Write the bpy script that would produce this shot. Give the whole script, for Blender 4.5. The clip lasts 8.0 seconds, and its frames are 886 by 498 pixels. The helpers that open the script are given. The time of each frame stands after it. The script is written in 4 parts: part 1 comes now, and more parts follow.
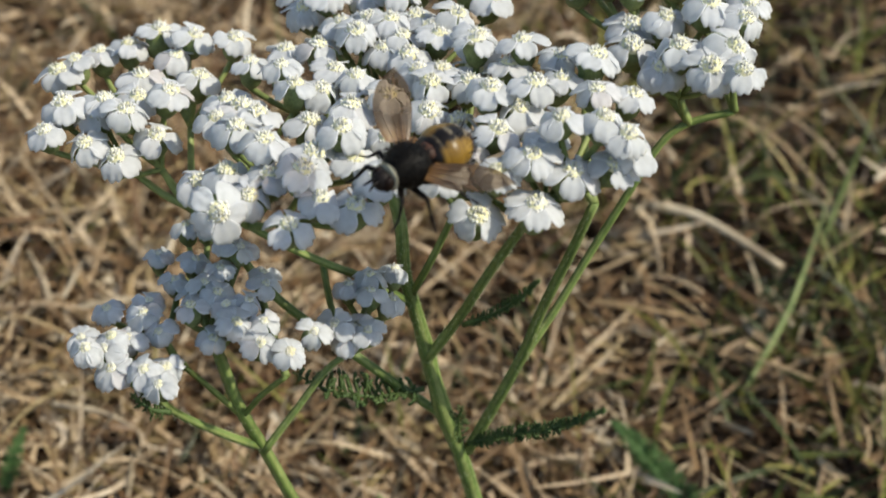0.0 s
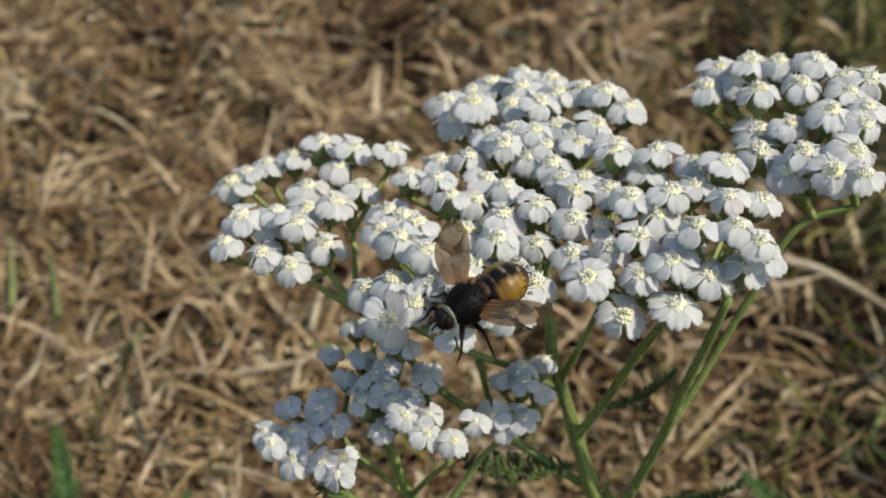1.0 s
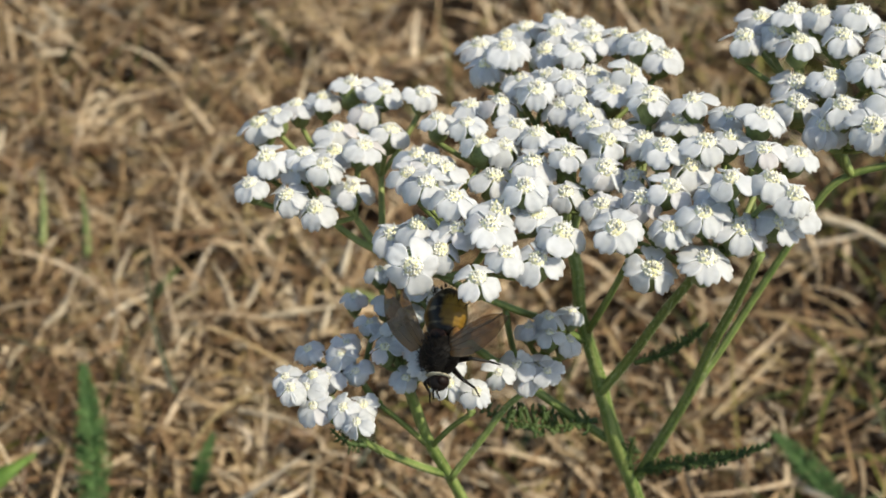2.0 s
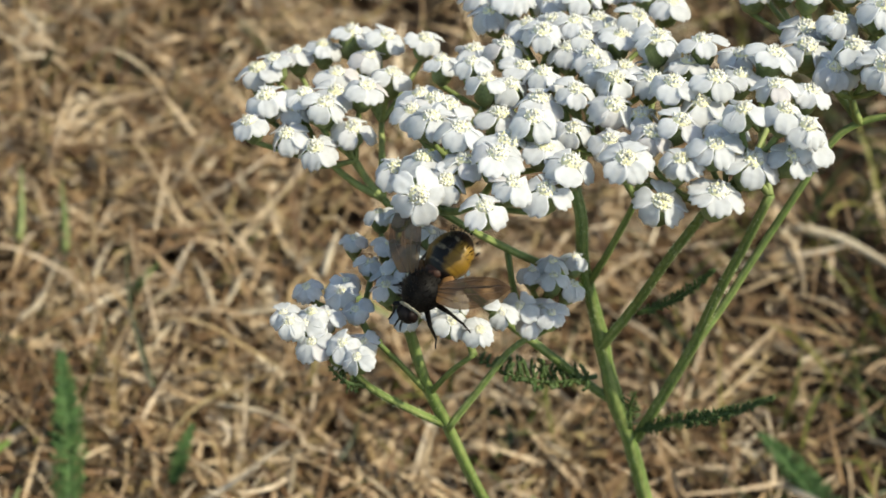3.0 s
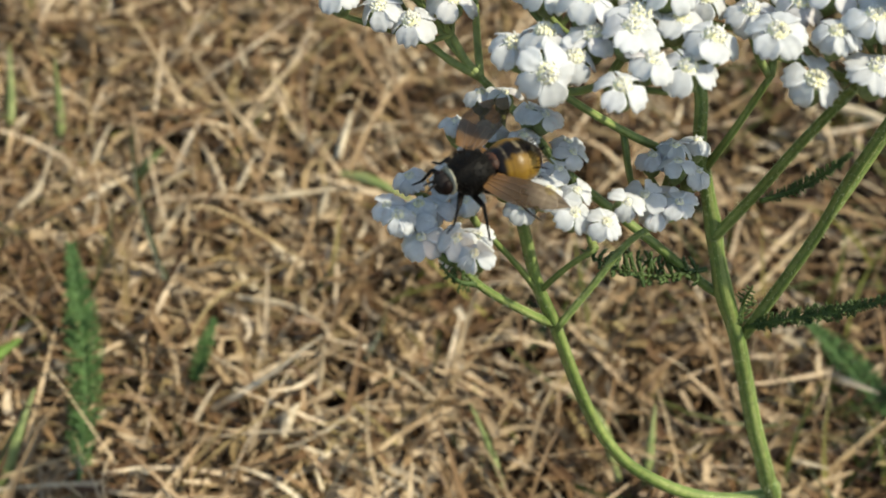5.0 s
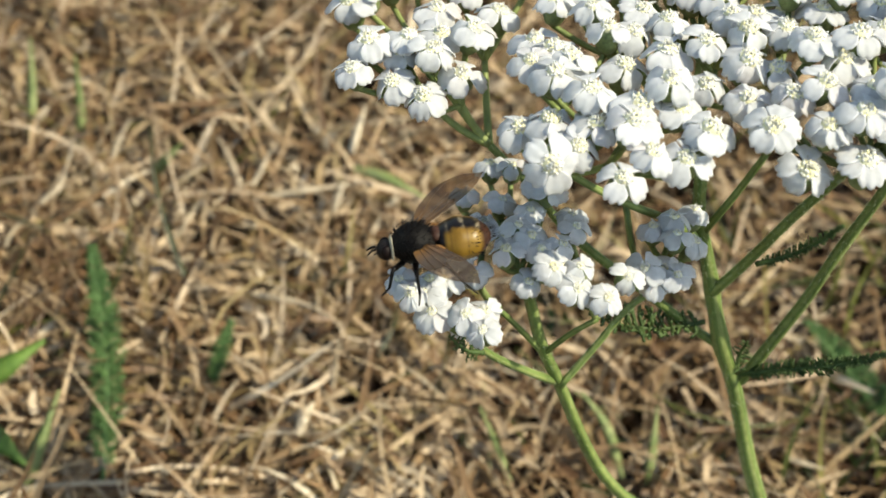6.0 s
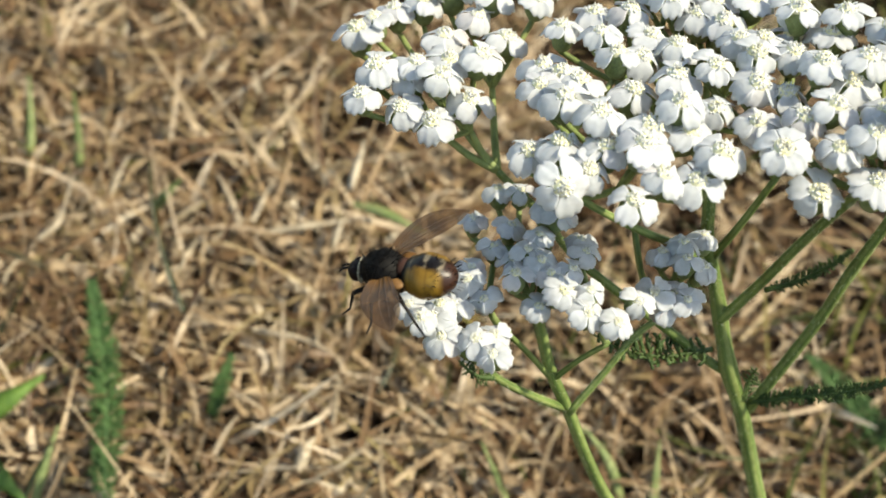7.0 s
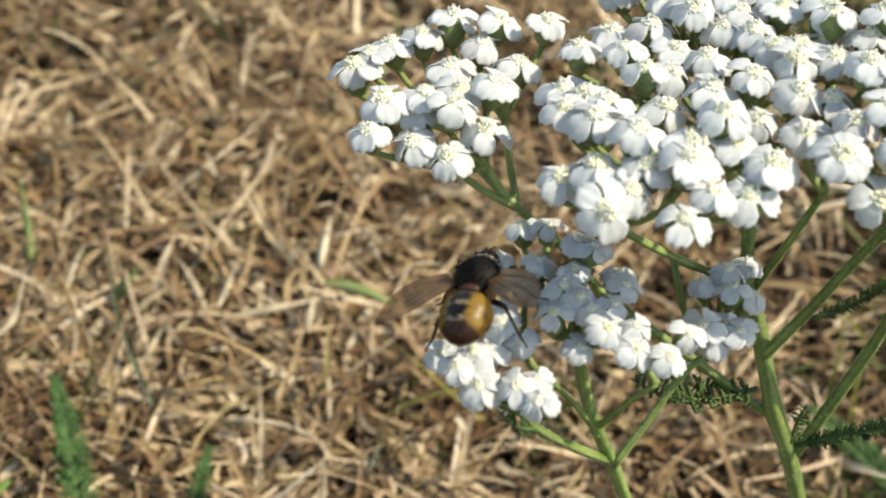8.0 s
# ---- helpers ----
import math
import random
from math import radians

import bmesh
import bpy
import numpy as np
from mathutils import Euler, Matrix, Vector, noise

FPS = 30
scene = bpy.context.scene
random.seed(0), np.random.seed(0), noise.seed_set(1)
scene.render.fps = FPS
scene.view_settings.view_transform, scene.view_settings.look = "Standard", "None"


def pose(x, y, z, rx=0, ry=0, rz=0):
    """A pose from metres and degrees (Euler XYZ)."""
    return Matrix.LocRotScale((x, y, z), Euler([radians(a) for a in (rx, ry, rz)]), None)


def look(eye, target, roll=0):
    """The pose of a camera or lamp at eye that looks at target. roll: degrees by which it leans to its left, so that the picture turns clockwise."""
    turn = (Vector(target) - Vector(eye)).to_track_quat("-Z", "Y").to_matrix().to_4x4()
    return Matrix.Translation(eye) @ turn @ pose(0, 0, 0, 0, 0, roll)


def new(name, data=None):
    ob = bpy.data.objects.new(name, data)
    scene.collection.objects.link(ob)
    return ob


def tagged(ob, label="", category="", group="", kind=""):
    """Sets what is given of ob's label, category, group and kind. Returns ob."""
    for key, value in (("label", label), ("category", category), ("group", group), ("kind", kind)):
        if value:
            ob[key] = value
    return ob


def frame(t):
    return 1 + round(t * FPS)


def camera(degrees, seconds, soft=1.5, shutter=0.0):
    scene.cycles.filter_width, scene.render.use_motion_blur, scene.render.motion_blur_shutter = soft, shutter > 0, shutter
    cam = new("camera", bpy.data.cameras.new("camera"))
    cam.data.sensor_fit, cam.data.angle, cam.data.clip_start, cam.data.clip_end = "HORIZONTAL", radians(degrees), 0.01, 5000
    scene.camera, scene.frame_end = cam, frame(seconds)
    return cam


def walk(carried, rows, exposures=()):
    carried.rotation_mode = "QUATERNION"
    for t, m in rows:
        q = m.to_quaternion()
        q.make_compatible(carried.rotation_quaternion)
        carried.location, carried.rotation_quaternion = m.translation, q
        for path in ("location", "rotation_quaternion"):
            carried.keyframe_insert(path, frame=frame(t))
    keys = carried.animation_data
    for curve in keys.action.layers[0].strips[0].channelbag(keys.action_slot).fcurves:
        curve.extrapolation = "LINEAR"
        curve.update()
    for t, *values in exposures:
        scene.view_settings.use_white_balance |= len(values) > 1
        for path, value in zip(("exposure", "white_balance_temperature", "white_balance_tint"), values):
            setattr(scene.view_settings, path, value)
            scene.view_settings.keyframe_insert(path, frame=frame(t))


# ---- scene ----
MM = 0.001

# ---- camera ----
cam = camera(28.39, 8.0, soft=1.75, shutter=0.15)
walk(cam, [
    (0, look((0.0064, 0.0092, 0.2698), (0.0305, 0.2381, 0.0773), 5.90)),
    (0.3, look((0.0071, 0.0094, 0.2786), (0.0307, 0.2393, 0.0873), 6.22)),
    (0.5, look((0.0051, 0.0072, 0.2812), (0.0256, 0.2349, 0.0870), 5.17)),
    (0.7, look((0.0046, 0.0034, 0.2852), (0.0202, 0.2335, 0.0934), 4.30)),
    (1, look((-0.0002, 0.0003, 0.2902), (0.0051, 0.2318, 0.0994), 1.42)),
    (1.2, look((0.0009, -0.0012, 0.2878), (-0.0000, 0.2288, 0.0952), 0.34)),
    (1.5, look((0.0031, 0.0008, 0.2901), (0.0001, 0.2298, 0.0963), 1.72)),
    (2, look((0.0016, 0.0031, 0.2875), (0.0002, 0.2289, 0.0900), 1.87)),
    (2.2, look((-0.0037, -0.0052, 0.2761), (-0.0040, 0.2277, 0.0869), 2.61)),
    (3.3, look((-0.0016, -0.0042, 0.2708), (0.0032, 0.2301, 0.0834), 3.84)),
    (3.5, look((0.0005, -0.0021, 0.2707), (0.0052, 0.2288, 0.0793), 3.00)),
    (4, look((-0.0024, -0.0038, 0.2686), (-0.0011, 0.2281, 0.0783), 1.83)),
    (4.2, look((-0.0052, -0.0015, 0.2678), (-0.0043, 0.2284, 0.0750), 2.31)),
    (4.5, look((-0.0090, 0.0067, 0.2655), (-0.0040, 0.2340, 0.0698), 3.73)),
    (4.7, look((-0.0172, 0.0100, 0.2542), (-0.0013, 0.2338, 0.0550), 5.61)),
    (5.8, look((-0.0306, 0.0160, 0.2760), (-0.0088, 0.2290, 0.0659), 6.19)),
    (6, look((-0.0267, 0.0182, 0.2783), (-0.0086, 0.2275, 0.0641), 6.08)),
    (6.5, look((-0.0290, 0.0180, 0.2773), (-0.0109, 0.2289, 0.0647), 6.15)),
    (7, look((-0.0291, 0.0167, 0.2755), (-0.0093, 0.2319, 0.0674), 6.22)),
    (7.5, look((-0.0281, 0.0209, 0.2745), (-0.0123, 0.2387, 0.0688), 5.36)),
    (7.8, look((-0.0344, 0.0218, 0.2641), (-0.0146, 0.2460, 0.0658), 4.12)),
    (8, look((-0.0394, 0.0258, 0.2570), (-0.0064, 0.2524, 0.0632), 4.67)),
], exposures=tuple((t, stops, kelvin, 5 if t < 3 else 2) for t, stops, kelvin in (
    (0.0, 0.27, 7050), (0.3, 0.50, 7050), (0.5, 0.28, 7150), (1.0, 0.11, 7300), (1.5, 0.33, 7350), (2.0, 0.41, 7350), (3.3, 0.56, 7400), (4.7, 0.56, 7450), (5.8, 0.69, 7550), (8.0, 0.79, 7550))))
cam.data.dof.use_dof = True
cam.data.dof.focus_distance = 0.215
cam.data.dof.aperture_fstop = 36.0

# ---- light ----
SUN_DIR = Vector((0.63, -0.12, 0.768)).normalized()      # towards the sun
world = bpy.data.worlds.new("sky")
scene.world = world
world.use_nodes = True
wn = world.node_tree
sky = wn.nodes.new("ShaderNodeTexSky")
sky.sky_type = "NISHITA"
sky.sun_disc = False
sky.sun_elevation = math.asin(SUN_DIR.z)
sky.sun_rotation = math.atan2(SUN_DIR.x, SUN_DIR.y)
wn.nodes["Background"].inputs[1].default_value = 0.15
wn.links.new(sky.outputs[0], wn.nodes["Background"].inputs[0])
sun_data = bpy.data.lights.new("sun", "SUN")
sun_data.energy, sun_data.angle, sun_data.color = 4.0, radians(0.53), (1.0, 0.95, 0.87)
sun = new("sun", sun_data)
sun.rotation_euler = (-SUN_DIR).to_track_quat("-Z", "Y").to_euler()


# ---- materials ----
def material(name, rough=0.6, metal=0.0, spec=0.5):
    m = bpy.data.materials.new(name)
    m.use_nodes = True
    b = m.node_tree.nodes["Principled BSDF"]
    b.inputs["Roughness"].default_value = rough
    b.inputs["Metallic"].default_value = metal
    b.inputs["Specular IOR Level"].default_value = spec
    return m, m.node_tree, b


def node(tree, kind, **values):
    n = tree.nodes.new(kind)
    for key, value in values.items():
        n.inputs[key.replace("_", " ")].default_value = value
    return n


def ramp(tree, source, stops):
    r = tree.nodes.new("ShaderNodeValToRGB")
    e = r.color_ramp.elements
    while len(e) < len(stops):
        e.new(0.5)
    for el, (at, col) in zip(e, stops):
        el.position, el.color = at, (*col, 1)
    tree.links.new(source, r.inputs[0])
    return r.outputs[0]


def noise_of(tree, scale, detail=3.0, coords="Object", stretch=None):
    tc = tree.nodes.new("ShaderNodeTexCoord")
    src = tc.outputs[coords]
    if stretch:
        mp = tree.nodes.new("ShaderNodeMapping")
        mp.inputs["Scale"].default_value = stretch
        tree.links.new(src, mp.inputs[0])
        src = mp.outputs[0]
    n = node(tree, "ShaderNodeTexNoise", Scale=scale, Detail=detail)
    tree.links.new(src, n.inputs["Vector"])
    return n.outputs["Fac"]


def mixed(tree, fac, a, b, kind="MIX"):
    n = tree.nodes.new("ShaderNodeMix")
    n.data_type, n.blend_type = "RGBA", kind
    for value, at in ((fac, 0), (a, 6), (b, 7)):
        if isinstance(value, (int, float)):
            n.inputs[at].default_value = value
        elif isinstance(value, tuple):
            n.inputs[at].default_value = (*value, 1)
        else:
            tree.links.new(value, n.inputs[at])
    return n.outputs[2]


def bumped(tree, b, height, strength, distance):
    n = node(tree, "ShaderNodeBump", Strength=strength, Distance=distance)
    tree.links.new(height, n.inputs["Height"])
    tree.links.new(n.outputs[0], b.inputs["Normal"])


def see_through(m, tree, b, colour, share):
    """Adds light that passes through a thin leaf or petal."""
    t = tree.nodes.new("ShaderNodeBsdfTranslucent")
    if isinstance(colour, tuple):
        t.inputs[0].default_value = (*colour, 1)
    else:
        tree.links.new(colour, t.inputs[0])
    mix = tree.nodes.new("ShaderNodeMixShader")
    mix.inputs[0].default_value = share
    tree.links.new(b.outputs[0], mix.inputs[1])
    tree.links.new(t.outputs[0], mix.inputs[2])
    tree.links.new(mix.outputs[0], tree.nodes["Material Output"].inputs[0])


def petal_material():
    m, t, b = material("petal_white", 0.55, spec=0.3)
    info = t.nodes.new("ShaderNodeObjectInfo")
    base = ramp(t, info.outputs["Random"], [(0.0, (0.79, 0.80, 0.81)), (0.9, (0.84, 0.85, 0.87)), (1.0, (0.82, 0.79, 0.79))])
    spots = ramp(t, noise_of(t, 900, 4), [(0.35, (0.90, 0.90, 0.89)), (0.6, (1, 1, 1))])
    col = mixed(t, 1.0, base, spots, "MULTIPLY")
    t.links.new(col, b.inputs["Base Color"])
    bumped(t, b, noise_of(t, 1500, 3), 0.25, 0.0002)
    see_through(m, t, b, col, 0.57)
    return m


def disc_material():
    m, t, b = material("disc_cream", 0.7, spec=0.25)
    isl = t.nodes.new("ShaderNodeNewGeometry")
    col = ramp(t, isl.outputs["Random Per Island"], [(0.0, (0.33, 0.33, 0.28)), (0.16, (0.50, 0.49, 0.45)), (0.4, (0.63, 0.62, 0.585)), (0.9, (0.72, 0.71, 0.685)), (0.96, (0.72, 0.68, 0.40)), (1.0, (0.46, 0.40, 0.28))])
    info = t.nodes.new("ShaderNodeObjectInfo")
    warm = ramp(t, info.outputs["Random"], [(0.0, (1, 1, 1)), (0.8, (1, 1, 0.98)), (0.93, (0.98, 0.96, 0.90)), (1.0, (0.96, 0.96, 0.84))])
    t.links.new(mixed(t, 1.0, col, warm, "MULTIPLY"), b.inputs["Base Color"])
    return m


def green_material(name, dark, light, scale, rough=0.55, through_share=0.12, stretch=None, relief=0.0003):
    m, t, b = material(name, rough, spec=0.35)
    col = ramp(t, noise_of(t, scale, 4, stretch=stretch), [(0.3, dark), (0.7, light)])
    fine = ramp(t, noise_of(t, scale * 6, 3), [(0.3, (0.75, 0.75, 0.75)), (0.7, (1.1, 1.1, 1.05))])
    col = mixed(t, 1.0, col, fine, "MULTIPLY")
    t.links.new(col, b.inputs["Base Color"])
    bumped(t, b, noise_of(t, scale * 5, 3, stretch=stretch), 0.4, relief)
    if through_share:
        see_through(m, t, b, col, through_share)
    return m


def straw_material(name, stops, share=0.12, spec=0.5):
    m, t, b = material(name, 0.42, spec=spec)
    g = t.nodes.new("ShaderNodeNewGeometry")
    col = ramp(t, g.outputs["Random Per Island"], stops)
    blot = ramp(t, noise_of(t, 260, 4), [(0.3, (0.62, 0.58, 0.55)), (0.65, (1.05, 1.05, 1.05))])
    patch = ramp(t, noise_of(t, 30, 4), [(0.35, (0.66, 0.60, 0.54)), (0.62, (1.06, 1.05, 1.04))])
    col = mixed(t, 1.0, mixed(t, 1.0, col, blot, "MULTIPLY"), patch, "MULTIPLY")
    t.links.new(col, b.inputs["Base Color"])
    bumped(t, b, noise_of(t, 1200, 3), 0.3, 0.0003)
    see_through(m, t, b, col, share)
    return m


PETAL = petal_material()
DISC = disc_material()
CUP = green_material("bract_green", (0.12, 0.165, 0.05), (0.27, 0.32, 0.14), 500, through_share=0.2)
STEM = green_material("stem_green", (0.115, 0.158, 0.042), (0.265, 0.312, 0.108), 160, through_share=0.04, stretch=(1, 1, 0.15), relief=0.0004)
LEAF = green_material("yarrow_leaf_green", (0.035, 0.068, 0.018), (0.10, 0.152, 0.045), 300)
GROUND_LEAF = green_material("ground_leaf_green", (0.035, 0.09, 0.022), (0.10, 0.185, 0.055), 300)
BLADE_GREEN = green_material("grass_blade_green", (0.14, 0.20, 0.06), (0.34, 0.38, 0.16), 200, through_share=0.25)
BROAD_GREEN = green_material("broad_blade_green", (0.07, 0.15, 0.025), (0.19, 0.30, 0.06), 200, through_share=0.25)
HAIR = green_material("stem_hair", (0.45, 0.50, 0.32), (0.60, 0.64, 0.46), 400, through_share=0.4)
STEM_GROOVE = green_material("stem_groove_green", (0.075, 0.125, 0.028), (0.17, 0.235, 0.065), 160, through_share=0.04, stretch=(1, 1, 0.15), relief=0.0004)
DRY = straw_material("dry_straw", [(0.0, (0.105, 0.056, 0.027)), (0.25, (0.225, 0.140, 0.071)), (0.5, (0.36, 0.255, 0.145)), (0.60, (0.28, 0.222, 0.096)), (0.68, (0.435, 0.325, 0.198)), (0.88, (0.56, 0.445, 0.300)), (1.0, (0.69, 0.58, 0.435))], 0.06, 0.25)
GREENISH = straw_material("fresh_grass", [(0.0, (0.018, 0.032, 0.005)), (0.35, (0.048, 0.070, 0.012)), (0.7, (0.15, 0.168, 0.034)), (0.9, (0.32, 0.31, 0.08)), (1.0, (0.46, 0.38, 0.20))], 0.25, 0.3)
# lower straw: the shade between the blades is put into its dark colour
THATCH = straw_material("shaded_thatch", [(0.0, (0.016, 0.010, 0.005)), (0.5, (0.045, 0.027, 0.014)), (1.0, (0.11, 0.070, 0.037))], 0.03, 0.2)
PALE = straw_material("pale_straw", [(0.0, (0.48, 0.40, 0.275)), (1.0, (0.67, 0.58, 0.43))])


def soil_material():
    m, t, b = material("dry_soil", 0.9, spec=0.2)
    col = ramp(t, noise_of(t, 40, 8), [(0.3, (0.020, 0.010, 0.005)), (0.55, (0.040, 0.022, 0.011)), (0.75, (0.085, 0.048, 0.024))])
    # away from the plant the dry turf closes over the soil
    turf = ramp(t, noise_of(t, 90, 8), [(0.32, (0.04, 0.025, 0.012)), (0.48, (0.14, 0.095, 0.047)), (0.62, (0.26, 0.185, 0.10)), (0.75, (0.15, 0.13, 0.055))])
    wide = ramp(t, noise_of(t, 2.2, 5), [(0.3, (0.80, 0.82, 0.76)), (0.7, (1.08, 1.05, 1.0))])
    turf = mixed(t, 1.0, turf, wide, "MULTIPLY")
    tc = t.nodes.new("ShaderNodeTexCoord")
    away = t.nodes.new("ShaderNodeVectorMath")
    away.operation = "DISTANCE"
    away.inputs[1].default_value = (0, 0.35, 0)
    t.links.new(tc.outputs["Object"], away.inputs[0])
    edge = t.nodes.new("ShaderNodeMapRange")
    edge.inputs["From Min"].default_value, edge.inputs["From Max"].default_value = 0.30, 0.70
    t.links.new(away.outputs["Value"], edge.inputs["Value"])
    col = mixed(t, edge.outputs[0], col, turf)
    t.links.new(col, b.inputs["Base Color"])
    bumped(t, b, noise_of(t, 160, 6), 0.8, 0.004)
    return m


SOIL = soil_material()


# ---- mesh helpers ----
def mesh_of(name, verts, faces, mat, smooth=True):
    me = bpy.data.meshes.new(name)
    me.from_pydata([tuple(v) for v in verts], [], [tuple(int(i) for i in f) for f in faces])
    me.materials.append(mat)
    if smooth:
        me.polygons.foreach_set("use_smooth", [True] * len(me.polygons))
    me.update()
    return me


def part(name, me, parent, label="", at=None):
    ob = new(name, me)
    ob.parent = parent
    if at is not None:
        ob.matrix_basis = at
    if label:
        tagged(ob, label)
    return ob


def smooth_line(points, per=5):
    """A Catmull-Rom line through the points."""
    p = [Vector(q) for q in points]
    p = [p[0] * 2 - p[1]] + p + [p[-1] * 2 - p[-2]]
    line = []
    for k in range(1, len(p) - 2):
        for i in range(per):
            u = i / per
            a, b, c, d = p[k - 1:k + 3]
            line.append(0.5 * (2 * b + (c - a) * u + (2 * a - 5 * b + 4 * c - d) * u * u + (3 * b - a - 3 * c + d) * u ** 3))
    line.append(p[-2])
    return line


def tube(name, points, r0, r1, mat, sides=8, per=5, ribs=0.0, knots=(), groove=None):
    """A tapered tube along points in metres; ribs: depth of lengthwise ridges; knots: (share of the length, swelling)."""
    line = smooth_line(points, per)
    verts, faces, n = [], [], len(line)
    side = None
    for k, p in enumerate(line):
        ahead = (line[min(k + 1, n - 1)] - line[max(k - 1, 0)]).normalized()
        side = ahead.orthogonal().normalized() if side is None else (side - ahead * side.dot(ahead)).normalized()
        up = ahead.cross(side)
        u = k / (n - 1)
        r = r0 + (r1 - r0) * u
        for at, swell in knots:
            r *= 1 + swell * math.exp(-((u - at) / 0.04) ** 2)
        for s in range(sides):
            a = 2 * math.pi * s / sides
            rr = r * (1 - ribs * (s % 2))
            verts.append(p + side * (rr * math.cos(a)) + up * (rr * math.sin(a)))
    for k in range(n - 1):
        for s in range(sides):
            s2 = (s + 1) % sides
            faces.append((k * sides + s, k * sides + s2, (k + 1) * sides + s2, (k + 1) * sides + s))
    faces.append(tuple(range(sides))[::-1])
    faces.append(tuple((n - 1) * sides + s for s in range(sides)))
    me = mesh_of(name, verts, faces, mat)
    if groove:
        me.materials.append(groove)
        for f, face in enumerate(me.polygons):
            face.material_index = (f % sides + 1) // 2 % 2
    return me


def mm(points):
    return [Vector(p) * MM for p in points]


# ---- ground ----
def ground_sheet():
    """One sheet to the horizon, with small bumps near the plant."""
    steps = [-60, -12, -3, -1.0] + [-0.6 + 0.03 * i for i in range(41)] + [1.0, 3, 12, 60]
    verts, faces, n = [], [], len(steps)
    for y in steps:
        for x in steps:
            near = max(0.0, 1 - max(abs(x), abs(y)) / 0.8)
            verts.append((x, y + 0.3, -0.019 + near * 0.005 * noise.noise((x * 14, y * 14, 3.1))))
    for j in range(n - 1):
        for i in range(n - 1):
            faces.append((j * n + i, j * n + i + 1, (j + 1) * n + i + 1, (j + 1) * n + i))
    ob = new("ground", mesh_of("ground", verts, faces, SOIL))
    return tagged(ob, "bare dry brown soil under the withered lawn", "ground", kind="structure")


def blades(name, rng, count, area, length, width, z0, lift, curl, mat, keep=None, rise=0.0):
    """Many curved, folded blades in one mesh. area: x0, x1, y0, y1; lift: how high the far end may stand."""
    seg = 5
    x = rng.uniform(area[0], area[1], count)
    y = rng.uniform(area[2], area[3], count)
    if keep is not None:
        ok = np.array([keep(a, b) for a, b in zip(x, y)]) > rng.random(count)
        x, y = x[ok], y[ok]
    n = len(x)
    ln = rng.uniform(*length, n) * rng.uniform(0.6, 1.0, n)
    wd = width[0] + (width[1] - width[0]) * rng.random(n) ** 1.8
    wd = np.minimum(wd, width[1] * np.clip(1.15 - 0.65 * ln / length[1], 0.45, 1.0))      # long blades are narrow
    az = rng.uniform(0, 2 * math.pi, n)
    turn = rng.normal(0, curl, n)
    up0 = rng.normal(rise, 0.35, n)
    bend = rng.normal(-0.30, 0.38, n)
    tilt = rng.normal(0, 0.6, n)
    z = rng.uniform(*z0, n)
    pts = np.zeros((n, seg + 1, 3))
    px, py, pz = x.copy(), y.copy(), z.copy()
    wid = np.zeros((n, seg + 1, 3))
    for k in range(seg + 1):
        u = k / seg
        a = az + turn * u
        e = up0 + bend * u
        pts[:, k] = np.stack([px, py, np.clip(pz, -0.017, lift)], 1)
        w = wd * (1 - 0.75 * u ** 2) * 0.5
        wid[:, k] = np.stack([-np.sin(a) * np.cos(tilt) * w, np.cos(a) * np.cos(tilt) * w, np.sin(tilt) * w], 1)
        px = px + np.cos(a) * np.cos(e) * ln / seg
        py = py + np.sin(a) * np.cos(e) * ln / seg
        pz = pz + np.sin(e) * ln / seg
    fold = np.zeros_like(wid)
    fold[:, :, 2] = wd[:, None] * 0.18
    v = np.stack([pts - wid, pts - fold, pts + wid], 2).reshape(-1, 3)
    base = (np.arange(n) * (seg + 1) * 3)[:, None, None]
    k = (np.arange(seg) * 3)[None, :, None]
    q0 = np.array([0, 1, 4, 3])[None, None]
    q1 = np.array([1, 2, 5, 4])[None, None]
    f = np.concatenate([(base + k + q0).reshape(-1, 4), (base + k + q1).reshape(-1, 4)])
    me = bpy.data.meshes.new(name)
    me.vertices.add(len(v))
    me.vertices.foreach_set("co", v.ravel())
    me.loops.add(f.size)
    me.loops.foreach_set("vertex_index", f.ravel().astype(np.int32))
    me.polygons.add(len(f))
    me.polygons.foreach_set("loop_start", np.arange(0, f.size, 4, dtype=np.int32))
    me.polygons.foreach_set("loop_total", np.full(len(f), 4, dtype=np.int32))
    me.polygons.foreach_set("use_smooth", np.ones(len(f), dtype=bool))
    me.materials.append(mat)
    me.update(calc_edges=True)
    me.validate()
    return new(name, me)


def hollow(x, y):
    """Share of straw kept: small dark hollows where soil shows."""
    h = noise.noise((x * 42, y * 42, 0.7)) + 0.5 * noise.noise((x * 95, y * 95, 5.2))
    east = max(0.0, min(1.0, (x - 0.048 + 0.02 * noise.noise((x * 30, y * 30, 2.2))) / 0.05))
    bare = max(0.0, 1 - math.hypot((x + 0.003) / 0.030, (y - 0.452) / 0.022))
    west = 0.22 * max(0.0, min(1.0, (-0.03 - x) / 0.03))
    front = 0.30 * max(0.0, min(1.0, (0.03 - x) / 0.03)) * max(0.0, min(1.0, (0.33 - y) / 0.05))
    far = max(0.0, min(1.0, (y - 0.34) / 0.05))
    return max(0.10, min(1.0, 0.82 - 0.08 * far + west + front + (1.9 + 1.1 * far) * h)) * (1 - 0.82 * east) * (1 - min(1.0, 1.6 * bare))


